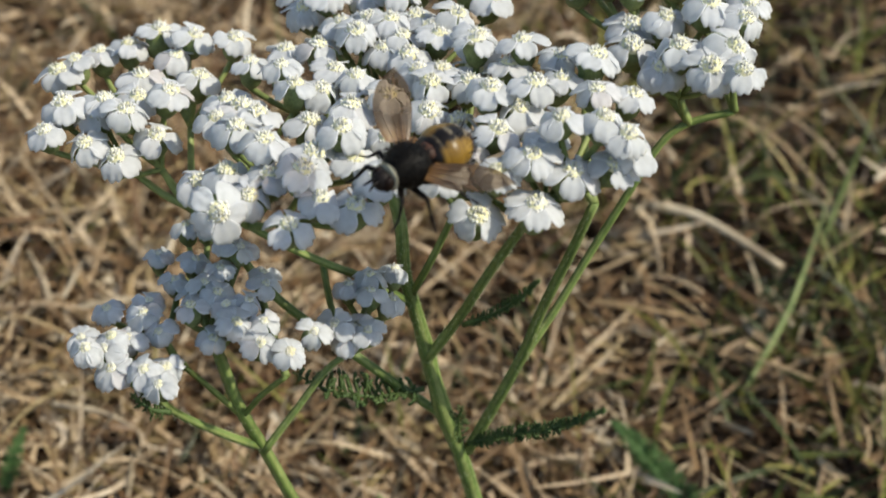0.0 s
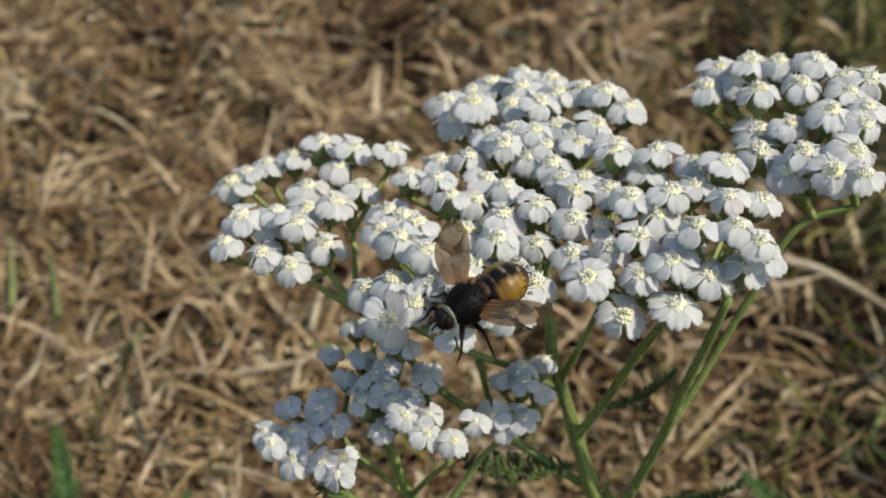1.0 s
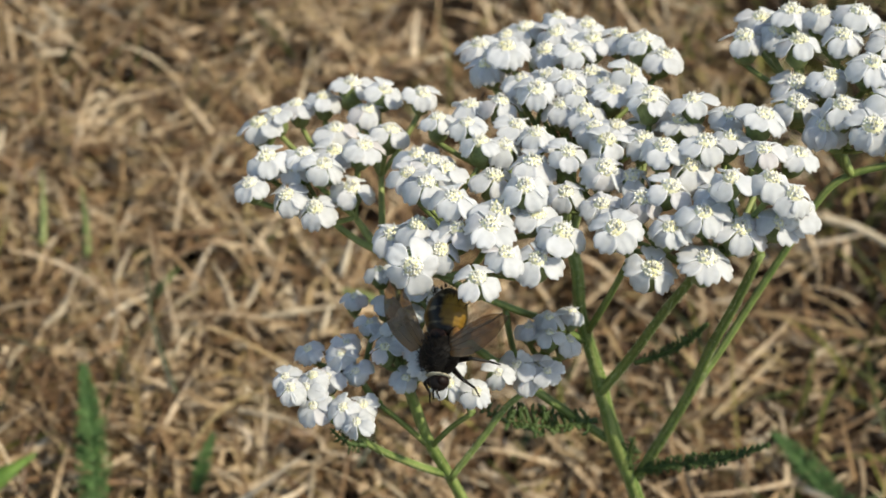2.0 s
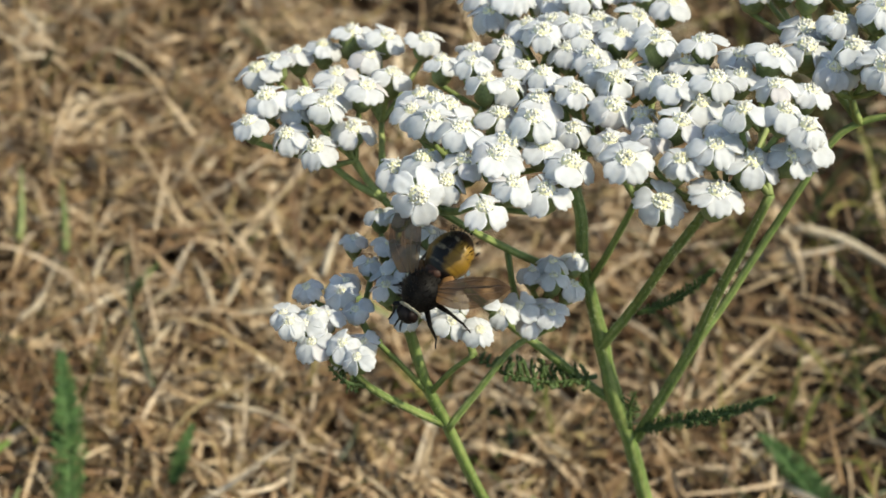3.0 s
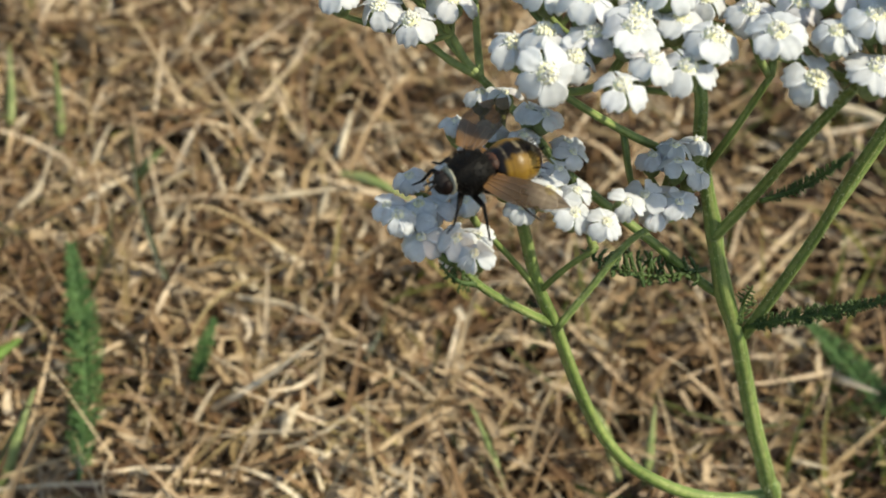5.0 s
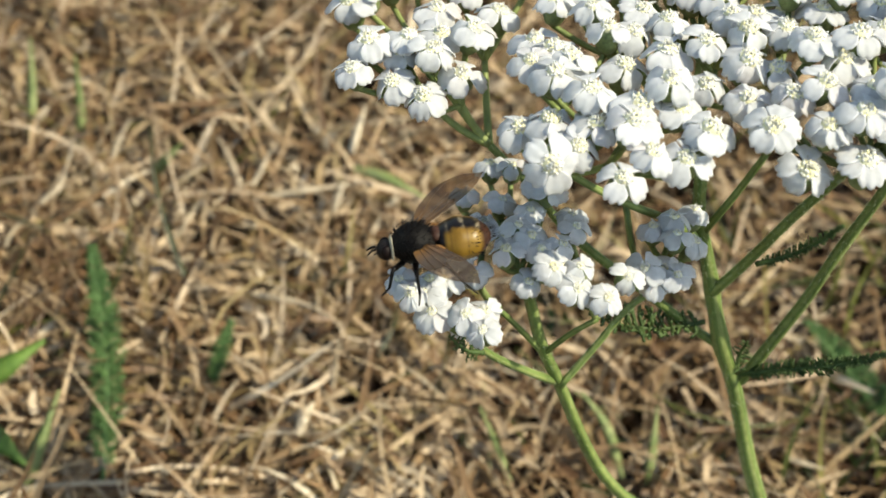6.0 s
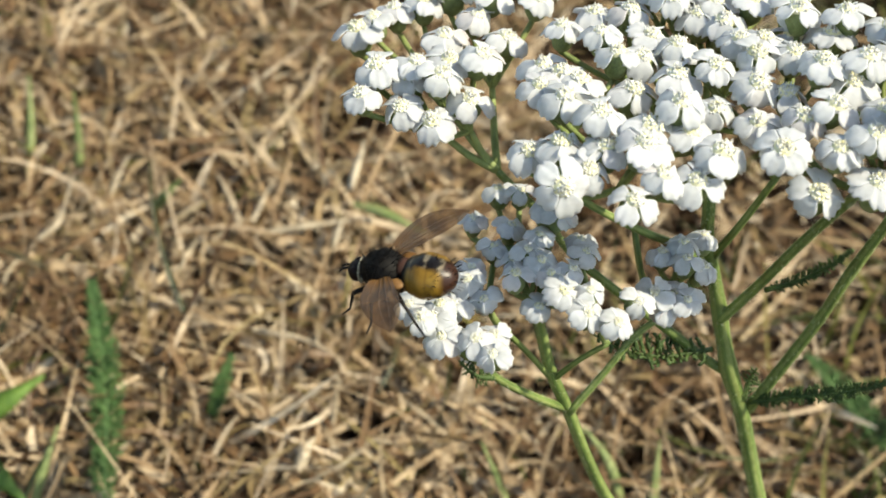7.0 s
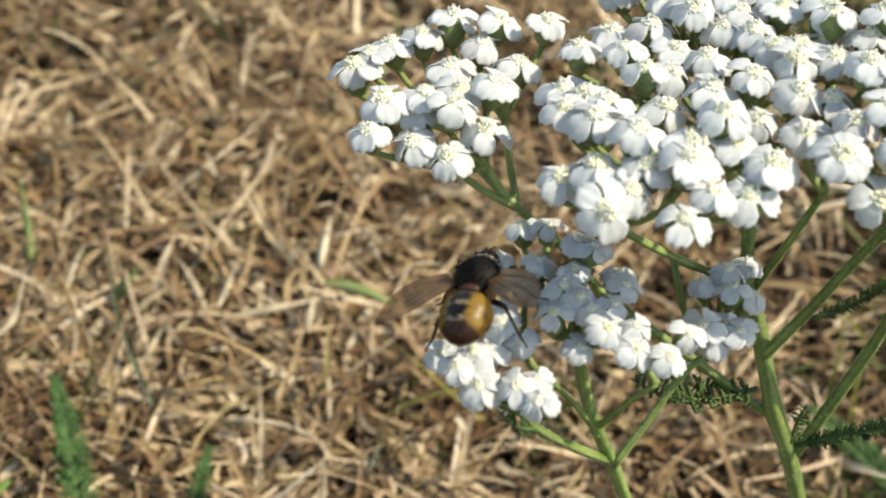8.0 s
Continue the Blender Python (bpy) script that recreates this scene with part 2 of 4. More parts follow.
def greener(x, y):
    """Share of green grass kept: thin in the open, thick to the east and in the near west corner."""
    n = 0.5 + 0.9 * noise.noise((x * 20, y * 20, 9.3))
    east = max(0.0, min(1.0, (x - 0.040) / 0.05))
    west = max(0.0, 1 - math.hypot(x + 0.096, y - 0.245) / 0.05)
    return max(0.0, n) * (0.08 + 0.62 * east + 2.4 * west)


def lawn():
    rng = np.random.default_rng(4)
    near = (-0.20, 0.24, 0.16, 0.56)
    ob = blades("dry_grass", rng, 21000, near, (0.012, 0.046), (0.0004, 0.0019), (-0.009, 0.004), 0.022, 0.42, DRY, hollow, 0.15)
    # under-layer added to darken the gaps in the mat, shade painted as colour
    shaded = blades("shaded_thatch", rng, 16000, near, (0.010, 0.040), (0.0006, 0.0020), (-0.017, -0.008), -0.004, 1.0, THATCH)
    tagged(shaded, "lower thatch under the dry grass, coloured dark for gap shade", "thatch", kind="stuff")
    chaff = blades("grass_chaff", rng, 36000, near, (0.004, 0.019), (0.0006, 0.0027), (-0.010, 0.005), 0.020, 0.9, DRY, hollow, 0.1)
    tagged(chaff, "short broken bits of dry brown grass leaf", "dry grass", kind="stuff")
    tagged(ob, "dense tangled mat of dry tan and brown grass straw", "dry grass", kind="stuff")
    ob = blades("straw_litter", rng, 800, near, (0.012, 0.038), (0.0007, 0.0017), (-0.004, 0.005), 0.022, 0.4, PALE, hollow, 0.2)
    bits = blades("straw_chips", rng, 1300, near, (0.004, 0.012), (0.0010, 0.0025), (-0.003, 0.006), 0.022, 0.5, PALE, hollow, 0.2)
    tagged(bits, "small pale broken chips of straw on the mat", "straw", kind="stuff")
    up = blades("standing_straw", rng, 3200, near, (0.012, 0.034), (0.0005, 0.0014), (-0.008, 0.002), 0.032, 0.5, DRY, hollow, 0.85)
    tagged(up, "thin dry grass stubble standing up from the straw mat", "dry grass", kind="stuff")
    tagged(ob, "broad bleached straw pieces lying on the dry grass mat", "straw", kind="stuff")
    ob = blades("green_grass", rng, 13000, near, (0.012, 0.042), (0.0008, 0.0020), (-0.010, 0.003), 0.030, 0.6, GREENISH, greener, 0.65)
    tagged(ob, "short green grass blades growing through the dry straw", "grass", kind="stuff")
    far = (-2.0, 2.0, -1.6, 2.4)
    ob = blades("outer_dry_grass", rng, 70000, far, (0.03, 0.09), (0.002, 0.006), (-0.008, 0.004), 0.014, 0.7, DRY,
                lambda x, y: 0.0 if near[0] < x < near[1] and near[2] < y < near[3] else max(0.0, 1.05 - math.hypot(x, y - 0.4) / 1.9))
    tagged(ob, "sparse dry tan grass of the surrounding lawn", "dry grass", kind="stuff")


ground_sheet()
lawn()


def ribbon(name, points, width, mat, sides_fold=0.25):
    """One blade of grass: a folded, pointed, two-sided strip with thickness."""
    line = smooth_line(points, 6)
    n = len(line)
    verts, faces = [], []
    for k, p in enumerate(line):
        ahead = (line[min(k + 1, n - 1)] - line[max(k - 1, 0)]).normalized()
        side = ahead.cross(Vector((0, -0.5, 0.8))).normalized()
        up = side.cross(ahead)
        w = width * 0.5 * (0.6 + 0.4 * math.sin(math.pi * min(1, k / n * 1.4))) * (1 - (k / n) ** 4)
        for s, h in ((-1, 0), (0, -sides_fold), (1, 0), (0, -sides_fold - 0.16)):
            verts.append(p + side * (w * s) + up * (w * h))
    for k in range(n - 1):
        for s in range(4):
            s2 = (s + 1) % 4
            faces.append((k * 4 + s, k * 4 + s2, k * 4 + 4 + s2, k * 4 + 4 + s))
    return mesh_of(name, verts, faces, mat)


def grass_blade(points, width, mat, label, category="grass blade", name="grass_blade"):
    ob = new(name, ribbon(name, mm(points), width * MM, mat))
    return tagged(ob, label, category, "grass blades in the lawn" if name == "grass_blade" else "")


GREEN_LABEL = "single green grass blade standing in the dry straw"
PALE_LABEL = "single bleached straw blade leaning out of the dry grass"
grass_blade([(-84.6, 218.6, 0.0), (-82.3, 225.0, 6.0), (-79.1, 235.7, 12.0)], 3.2, BLADE_GREEN, "broad light green grass blade in the lawn")
grass_blade([(-86.8, 316.6, 0.0), (-86.7, 321.3, 8.0), (-88.3, 329.4, 18.0)], 2.4, BLADE_GREEN, GREEN_LABEL)
grass_blade([(-98.3, 318.6, 0.0), (-98.7, 328.3, 8.0), (-99.7, 337.1, 16.0)], 2.2, BLADE_GREEN, GREEN_LABEL)
grass_blade([(-68.5, 306.1, 3.0), (-65.6, 305.5, 9.0), (-61.9, 307.0, 13.0)], 2.6, BLADE_GREEN, "short yellowish green grass blade in straw")
grass_blade([(-64.9, 297.5, 7.0), (-60.3, 300.4, 9.0), (-55.9, 307.0, 8.0)], 1.8, PALE, PALE_LABEL)
grass_blade([(-48.6, 300.1, 6.0), (-51.4, 306.2, 9.0), (-54.5, 310.4, 12.0)], 1.7, PALE, PALE_LABEL)
grass_blade([(-45.2, 297.4, 6.0), (-32.4, 298.1, 9.0), (-19.0, 303.6, 7.0)], 1.6, PALE, PALE_LABEL)
grass_blade([(-28.5, 293.1, 5.0), (-27.1, 296.2, 8.0), (-25.8, 300.0, 10.0)], 2.2, PALE, PALE_LABEL)
grass_blade([(-24.5, 311.5, 8.0), (-23.0, 316.6, 11.0), (-21.7, 321.4, 14.0)], 2.2, PALE, PALE_LABEL)
grass_blade([(-46.1, 301.3, 6.0), (-44.2, 305.6, 8.0), (-42.2, 310.1, 10.0)], 1.5, PALE, PALE_LABEL)
grass_blade([(-78.0, 308.3, 6.0), (-76.5, 312.3, 9.0), (-74.4, 316.5, 11.0)], 1.6, PALE, PALE_LABEL)
grass_blade([(-44.0, 268.6, 6.0), (-32.6, 264.4, 8.0), (-24.1, 260.6, 6.0)], 1.3, PALE, PALE_LABEL)
grass_blade([(-26.5, 245.3, 3.0), (-26.0, 248.4, 7.0), (-25.6, 250.1, 12.0)], 1.3, PALE, PALE_LABEL)
grass_blade([(-91.6, 293.0, 6.0), (-87.8, 297.4, 8.0), (-86.4, 310.8, 9.0)], 1.7, PALE, PALE_LABEL)
grass_blade([(36.8, 227.2, 0.0), (37.3, 231.0, 6.0), (38.1, 237.7, 12.0)], 2.0, BLADE_GREEN, GREEN_LABEL)
grass_blade([(31.8, 228.3, 0.0), (28.3, 234.7, 8.0), (23.0, 240.6, 12.0)], 2.2, BLADE_GREEN, "arching yellow green grass blade under the yarrow")
grass_blade([(9.6, 225.8, 0.0), (6.3, 230.9, 6.0), (2.5, 235.8, 12.0)], 1.6, BLADE_GREEN, GREEN_LABEL)
grass_blade([(133.0, 333.6, 2.0), (136.9, 339.6, 15.0), (141.4, 344.9, 35.0)], 1.8, BLADE_GREEN, "tall thin green grass blade in the lawn")
grass_blade([(106.1, 284.1, 2.0), (116.8, 299.3, 14.0), (128.7, 325.5, 26.0)], 1.6, BLADE_GREEN, "tall thin green grass blade in the lawn")
grass_blade([(-99.1, 240.1, 5.0), (-90.9, 241.4, 11.0), (-83.4, 247.5, 13.0)], 5.0, BROAD_GREEN, "broad bright green leaf blade low in the lawn")
grass_blade([(-97.1, 231.4, 8.0), (-88.6, 222.3, 13.0), (-83.1, 219.0, 10.0)], 5.0, BROAD_GREEN, "broad bright green leaf blade low in the lawn")
grass_blade([(-23.8, 305.2, 9.0), (-16.3, 299.5, 12.0), (-7.3, 296.6, 9.0)], 2.6, BLADE_GREEN, "pale green grass blade lying on the straw")
grass_blade([(-32.8, 233.3, 4.0), (-31.7, 236.7, 6.0), (-29.8, 241.0, 5.0)], 2.6, PALE, "small bleached leaf scrap lying on the straw", "leaf scrap", "leaf_scrap")
dry_stalk = new("dry_stalk", tube("dry_stalk", mm([(91.5, 342.2, 6.0), (101.2, 339.5, 6.0), (110.1, 333.5, 5.0), (121.6, 323.8, 3.0)]), 1.3 * MM, 0.9 * MM, PALE, 7))
tagged(dry_stalk, "thick bleached straw stalk lying across the grass", "straw stalk")


# ---- feathery leaves ----
def feather(points, width, seed, pairs, thick, mat, coarse=1.0, rise=0.4, forks=6):
    """A finely divided leaf: the midrib's mesh, and the meshes of its short, forked, pointed leaflets."""
    rng = random.Random(seed)
    line = smooth_line(points, 10)
    n = len(line)
    lobe = (width / 6) ** 0.5 * coarse

    def spike(verts, faces, a, b, r):
        d = (b - a).normalized()
        s = d.orthogonal().normalized()
        t = d.cross(s)
        at = len(verts)
        for c, rr in ((a, r * 0.7), (a.lerp(b, 0.55), r)):
            for k in range(3):
                ang = 2 * math.pi * k / 3
                verts.append(c + s * (rr * math.cos(ang)) + t * (rr * math.sin(ang)))
        verts.append(b)
        for k in range(3):
            k2 = (k + 1) % 3
            faces.append((at + k, at + k2, at + 3 + k2, at + 3 + k))
            faces.append((at + 3 + k, at + 3 + k2, at + 6))

    rib = tube("midrib", points, thick * MM, thick * 0.35 * MM, mat, 6, 6)
    leaflets = []
    for j in range(pairs):
        u = 0.06 + 0.94 * j / pairs
        i = min(n - 2, int(u * (n - 1)))
        p = line[i].lerp(line[i + 1], u * (n - 1) - i)
        ahead = (line[i + 1] - line[i]).normalized()
        side = ahead.cross(Vector((0, -0.35, 0.9))).normalized()
        up = side.cross(ahead)
        long = width * 0.5 * MM * (0.55 + 0.45 * math.sin(math.pi * min(1, u * 1.05))) * (1.0 - 0.45 * u ** 3)
        for s in (-1, 1):
            verts, faces = [], []
            out = (side * s * rng.uniform(0.8, 1.1) + ahead * rng.uniform(0.35, 0.8) + up * rng.uniform(rise - 0.5, rise + 0.5)).normalized()
            tip = p + out * long * rng.uniform(0.75, 1.1)
            spike(verts, faces, p, tip, 0.24 * MM * lobe)
            for m in range(forks):
                a = p.lerp(tip, 0.1 + 0.96 * m / forks)
                o = (out + ahead * rng.uniform(-0.9, 1.3) + up * rng.uniform(-0.5, 1.0)).normalized()
                spike(verts, faces, a, a + o * long * rng.uniform(0.3, 0.55), 0.20 * MM * lobe)
            leaflets.append(mesh_of("leaflet", verts, faces, mat))
    return rib, leaflets


for pts, wide, seed, pairs in (([(-69.6, 221.1, 2.0), (-70.6, 240.1, 8.0), (-73.1, 254.7, 15.0), (-76.2, 267.1, 20.0)], 7.6, 3, 85), ([(-50.6, 246.9, 3.0), (-49.1, 249.4, 9.0), (-47.1, 254.2, 14.0)], 4.2, 5, 36), ([(95.6, 237.1, 0.0), (86.8, 248.2, 3.0), (79.6, 257.5, 6.0), (72.6, 265.6, 9.0)], 7.5, 7, 70)):
    rib, leaflets = feather(mm(pts), wide, seed, pairs, 0.5, GROUND_LEAF, 1.1)
    leaf = tagged(new("yarrow_leaf", rib), "finely divided dark green yarrow leaf rising from straw", "leaf", "yarrow leaves in the lawn")
    for me in leaflets:
        part("leaflet", me, leaf)

# ---- yarrow ----
# the tops of the flower heads of each cluster, in mm
LEFT = [(-26.7, 202.8, 136.3), (-24.5, 204.2, 137.1), (-21.8, 207.3, 136.5), (-17.7, 207.7, 137.7), (-13.6, 209.7, 139.0), (-8.4, 204.1, 141.8), (-10.9, 201.7, 140.1), (-3.1, 201.6, 143.3), (-15.2, 198.4, 139.2), (-7.2, 195.9, 141.2), (-24.0, 189.6, 140.6), (-19.0, 190.5, 140.7), (-20.3, 189.4, 139.1), (-10.5, 190.9, 142.1), (-15.8, 186.9, 141.8), (-14.7, 191.3, 140.8), (-26.0, 185.5, 139.0), (-21.0, 184.6, 137.9), (-17.0, 183.1, 137.2), (-12.0, 185.7, 138.9)]
BACK = [(4.4, 210.6, 145.8), (8.2, 213.8, 145.3), (11.0, 214.7, 146.2), (8.3, 205.5, 149.1), (15.9, 215.1, 147.9), (15.4, 211.1, 148.1), (19.9, 213.1, 148.2), (20.5, 207.7, 149.6), (24.0, 208.0, 150.2), (27.0, 204.9, 151.7), (29.9, 202.1, 151.1), (5.5, 205.2, 146.3), (13.4, 205.7, 148.6), (17.7, 203.6, 150.5), (14.0, 198.8, 149.2), (16.7, 197.9, 149.8), (19.9, 199.9, 149.2), (25.2, 197.5, 151.3), (10.3, 198.7, 148.4), (12.0, 194.5, 150.0), (21.9, 196.6, 149.4), (27.4, 191.2, 152.1)]
MIDDLE = [(-3.6, 187.6, 143.6), (3.4, 197.2, 145.0), (7.5, 195.3, 147.2), (-0.9, 193.7, 145.1), (3.0, 188.1, 148.6), (4.9, 185.1, 148.1), (9.8, 189.9, 147.2), (12.2, 186.4, 148.8), (8.3, 185.3, 147.4), (11.6, 181.2, 148.2), (0.5, 182.4, 145.6), (7.0, 180.7, 145.8), (10.5, 171.2, 151.9), (-4.6, 181.3, 145.2), (-2.0, 177.4, 147.0), (1.7, 171.9, 149.4), (-2.6, 170.9, 145.4), (-5.8, 171.4, 143.0), (2.5, 169.0, 146.7), (6.4, 166.7, 149.3), (7.6, 170.2, 149.1), (12.2, 169.8, 148.7), (15.2, 166.2, 149.2), (0.2, 165.5, 145.8), (8.4, 163.4, 147.7), (4.8, 160.1, 146.3), (12.3, 163.1, 147.1), (-2.9, 161.7, 145.6), (-1.5, 184.4, 145.2)]
FRONT = [(15.6, 193.8, 148.1), (18.7, 191.5, 149.0), (19.6, 186.0, 150.2), (21.0, 182.3, 151.1), (22.7, 186.6, 150.3), (26.6, 188.8, 153.2), (27.0, 188.8, 149.1), (25.8, 183.2, 150.9), (27.8, 177.8, 153.8), (16.2, 180.9, 149.9), (20.9, 178.0, 149.9), (28.5, 171.2, 152.6), (24.3, 177.6, 149.1), (15.8, 175.9, 147.3), (20.2, 172.8, 148.1), (21.2, 164.2, 151.5), (25.1, 170.9, 150.8), (28.0, 165.4, 151.0), (26.1, 162.4, 146.7), (18.1, 195.3, 149.0), (22.7, 194.3, 150.2)]
EAST = [(32.0, 187.6, 154.2), (30.8, 186.5, 151.5), (31.8, 166.1, 153.0), (32.5, 162.6, 148.7), (33.0, 178.1, 154.7), (36.8, 184.7, 154.1), (40.6, 181.9, 156.4), (36.5, 180.0, 154.1), (39.6, 174.7, 156.3), (34.7, 167.7, 157.1), (39.7, 167.5, 157.6), (44.6, 176.2, 154.8), (42.3, 165.4, 156.8), (33.8, 170.8, 152.6), (36.7, 165.3, 151.5), (41.6, 165.4, 152.4), (43.6, 166.2, 153.9), (31.2, 175.9, 152.5)]
RIGHT = [(43.0, 206.6, 154.8), (40.2, 201.9, 154.8), (44.7, 201.8, 155.8), (46.1, 203.1, 158.4), (48.5, 202.6, 157.5), (49.9, 201.7, 159.1), (54.5, 199.7, 160.7), (46.3, 195.9, 158.4), (52.0, 195.9, 159.4), (50.1, 190.2, 156.7), (46.2, 192.4, 154.1), (54.9, 189.5, 159.6), (45.6, 187.6, 154.2), (48.8, 182.9, 154.3), (53.4, 184.8, 155.6), (58.3, 197.2, 159.8), (61.1, 195.8, 160.4), (59.7, 189.9, 159.5), (59.0, 187.0, 159.1), (57.1, 182.1, 158.2), (53.6, 179.2, 157.2), (57.2, 177.7, 157.7), (58.2, 193.9, 159.5), (50.6, 183.8, 157.0)]
LOW = [(-8.0, 179.4, 129.8), (-5.4, 177.9, 131.0), (-11.1, 175.3, 128.4), (-2.7, 174.2, 131.8), (-0.9, 172.4, 132.2), (-6.5, 173.8, 128.9), (-3.4, 170.4, 130.6), (2.0, 171.2, 129.4), (-3.4, 166.2, 130.4), (-6.5, 164.6, 129.6), (-3.6, 161.3, 127.3), (-0.8, 161.5, 129.9), (2.3, 162.1, 129.5), (2.0, 159.3, 128.7), (5.5, 158.2, 128.4), (8.3, 161.8, 128.4), (-10.2, 162.5, 127.0), (-13.9, 162.0, 126.4), (-15.3, 157.1, 125.9), (-11.0, 159.2, 122.4), (-8.9, 157.4, 126.3), (-18.1, 156.5, 129.6), (-16.7, 165.8, 127.4), (-11.6, 166.7, 128.1), (-19.3, 161.4, 126.7), (-16.5, 159.4, 126.8), (-11.5, 155.9, 127.1), (-9.5, 153.4, 127.1), (-6.4, 167.9, 128.7), (-12.3, 164.7, 128.0)]
LOW_WEST = [(-15.7, 161.0, 127.5), (0.4, 165.3, 130.0), (-2.3, 164.4, 130.0), (0.5, 163.5, 128.3), (2.3, 168.4, 130.0), (-4.9, 167.8, 130.5), (-8.8, 170.3, 128.5)]
SIDE = [(14.9, 172.4, 128.7), (18.1, 175.2, 127.4), (12.2, 171.5, 127.7), (17.9, 170.6, 126.4), (13.4, 166.0, 125.8), (10.5, 164.4, 127.4), (12.2, 163.6, 125.9), (14.6, 163.8, 127.0), (15.0, 169.6, 128.5)]


def petal_mesh(seed):
    """One ray: broad, rounded, three shallow teeth at the tip, two grooves, drooping; base at the origin, along +x. In mm."""
    rng = random.Random(seed)
    long, wide = rng.uniform(2.3, 2.85), rng.uniform(1.25, 1.58)
    droop = rng.uniform(0.05, 0.60)
    notch = rng.uniform(0.06, 0.17)
    wave = rng.uniform(0, 6)
    cup = rng.uniform(-0.14, 0.10)
    nu, nv = 7, 12
    verts, faces = [], []
    for j in range(nu + 1):
        u = j / nu
        for i in range(nv + 1):
            v = i / nv * 2 - 1
            w = wide * (0.36 + 0.64 * math.sin(min(1.0, u * 1.35) * math.pi / 2)) * (1 - 0.10 * u * u)
            tip = 1 - 0.24 * v * v - notch * abs(math.sin(v * 4.6 + cup * 3)) ** 3 * u + 0.02 * math.sin(v * 13 + long * 9)
            x = long * u * (tip if u > 0.5 else 1 - (1 - tip) * u * 2)
            a = droop * u
            z = -x * math.sin(a) * 0.9 + 0.12 * math.sin(u * math.pi) - cup * v * v * w + 0.03 * math.cos(v * 6.5) * math.sin(u * math.pi) + 0.10 * u * u * math.sin(v * 3 + wave)
            verts.append((x * math.cos(a * 0.8) * MM, v * w * MM, z * MM))
    m = nv + 1
    for j in range(nu):
        for i in range(nv):
            faces.append((j * m + i, j * m + i + 1, (j + 1) * m + i + 1, (j + 1) * m + i))
    me = mesh_of("petal", verts, faces, PETAL)
    bm = bmesh.new()
    bm.from_mesh(me)
    bmesh.ops.solidify(bm, geom=bm.faces[:], thickness=0.09 * MM)
    bm.to_mesh(me)
    bm.free()
    me.polygons.foreach_set("use_smooth", [True] * len(me.polygons))
    return me


def disc_mesh(seed):
    """The middle of a head: tiny tubular florets, some open with raised anthers."""
    rng = random.Random(seed)
    bm = bmesh.new()
    bmesh.ops.create_icosphere(bm, subdivisions=2, radius=1.0, matrix=Matrix.Diagonal((1.18 * MM, 1.18 * MM, 0.95 * MM, 1)))
    spots = [(0, 0)] + [(0.36, k * 1.047 + 0.2) for k in range(6)] + [(0.68, k * 0.571 + 0.1) for k in range(11)] + [(1.02, k * 0.419) for k in range(15)]
    for r, a in spots:
        r *= rng.uniform(0.85, 1.12)
        a += rng.uniform(-0.15, 0.15)
        high = 0.88 - 0.56 * r * r + rng.uniform(-0.08, 0.10)
        size = rng.uniform(0.17, 0.25)
        m = Matrix.Translation(Vector((r * math.cos(a), r * math.sin(a), high)) * MM) @ pose(0, 0, 0, rng.uniform(-20, 20), 25 * r, math.degrees(a)) @ Matrix.Diagonal((size * MM, size * MM, size * 1.25 * MM, 1))
        bmesh.ops.create_icosphere(bm, subdivisions=1, radius=1.0, matrix=m)
        if rng.random() < 0.4:
            m2 = m @ Matrix.Translation((0, 0, 1.2)) @ Matrix.Diagonal((0.35, 0.35, 0.8, 1))
            bmesh.ops.create_icosphere(bm, subdivisions=1, radius=1.0, matrix=m2)
    me = bpy.data.meshes.new("disc")
    bm.to_mesh(me)
    bm.free()
    me.materials.append(DISC)
    me.polygons.foreach_set("use_smooth", [True] * len(me.polygons))
    return me


def cup_mesh(seed):
    """The green cup of overlapping bracts under a head; its rim at z = 0.3 mm, its foot at -3.4 mm."""
    rng = random.Random(seed)
    verts, faces = [], []
    rings = [(-3.4, 0.35), (-3.1, 0.85), (-2.4, 1.30), (-1.4, 1.48), (-0.5, 1.38), (0.15, 1.0), (0.45, 0.5)]
    n = 15
    for j, (z, r) in enumerate(rings):
        for i in range(n):
            a = 2 * math.pi * (i + 0.5 * (j % 2)) / n
            rr = r * (1 + (0.08 if i % 3 == j % 3 else -0.03)) * rng.uniform(0.97, 1.03)
            verts.append((rr * math.cos(a) * MM, rr * math.sin(a) * MM, z * MM))
    for j in range(len(rings) - 1):
        for i in range(n):
            i2 = (i + 1) % n
            faces.append((j * n + i, j * n + i2, (j + 1) * n + i2, (j + 1) * n + i))
    faces.append(tuple((len(rings) - 1) * n + i for i in range(n)))
    faces.append(tuple(range(n))[::-1])
    return mesh_of("flower_head", verts, faces, CUP)


PETALS = [petal_mesh(s) for s in range(10)]
DISCS = [disc_mesh(s) for s in range(6)]
CUPS = [cup_mesh(s) for s in range(4)]

plant = tagged(new("yarrow_plant"), "white flowering yarrow with flat flower clusters on ribbed green stems", "wildflower")
plant.empty_display_size = 0.02


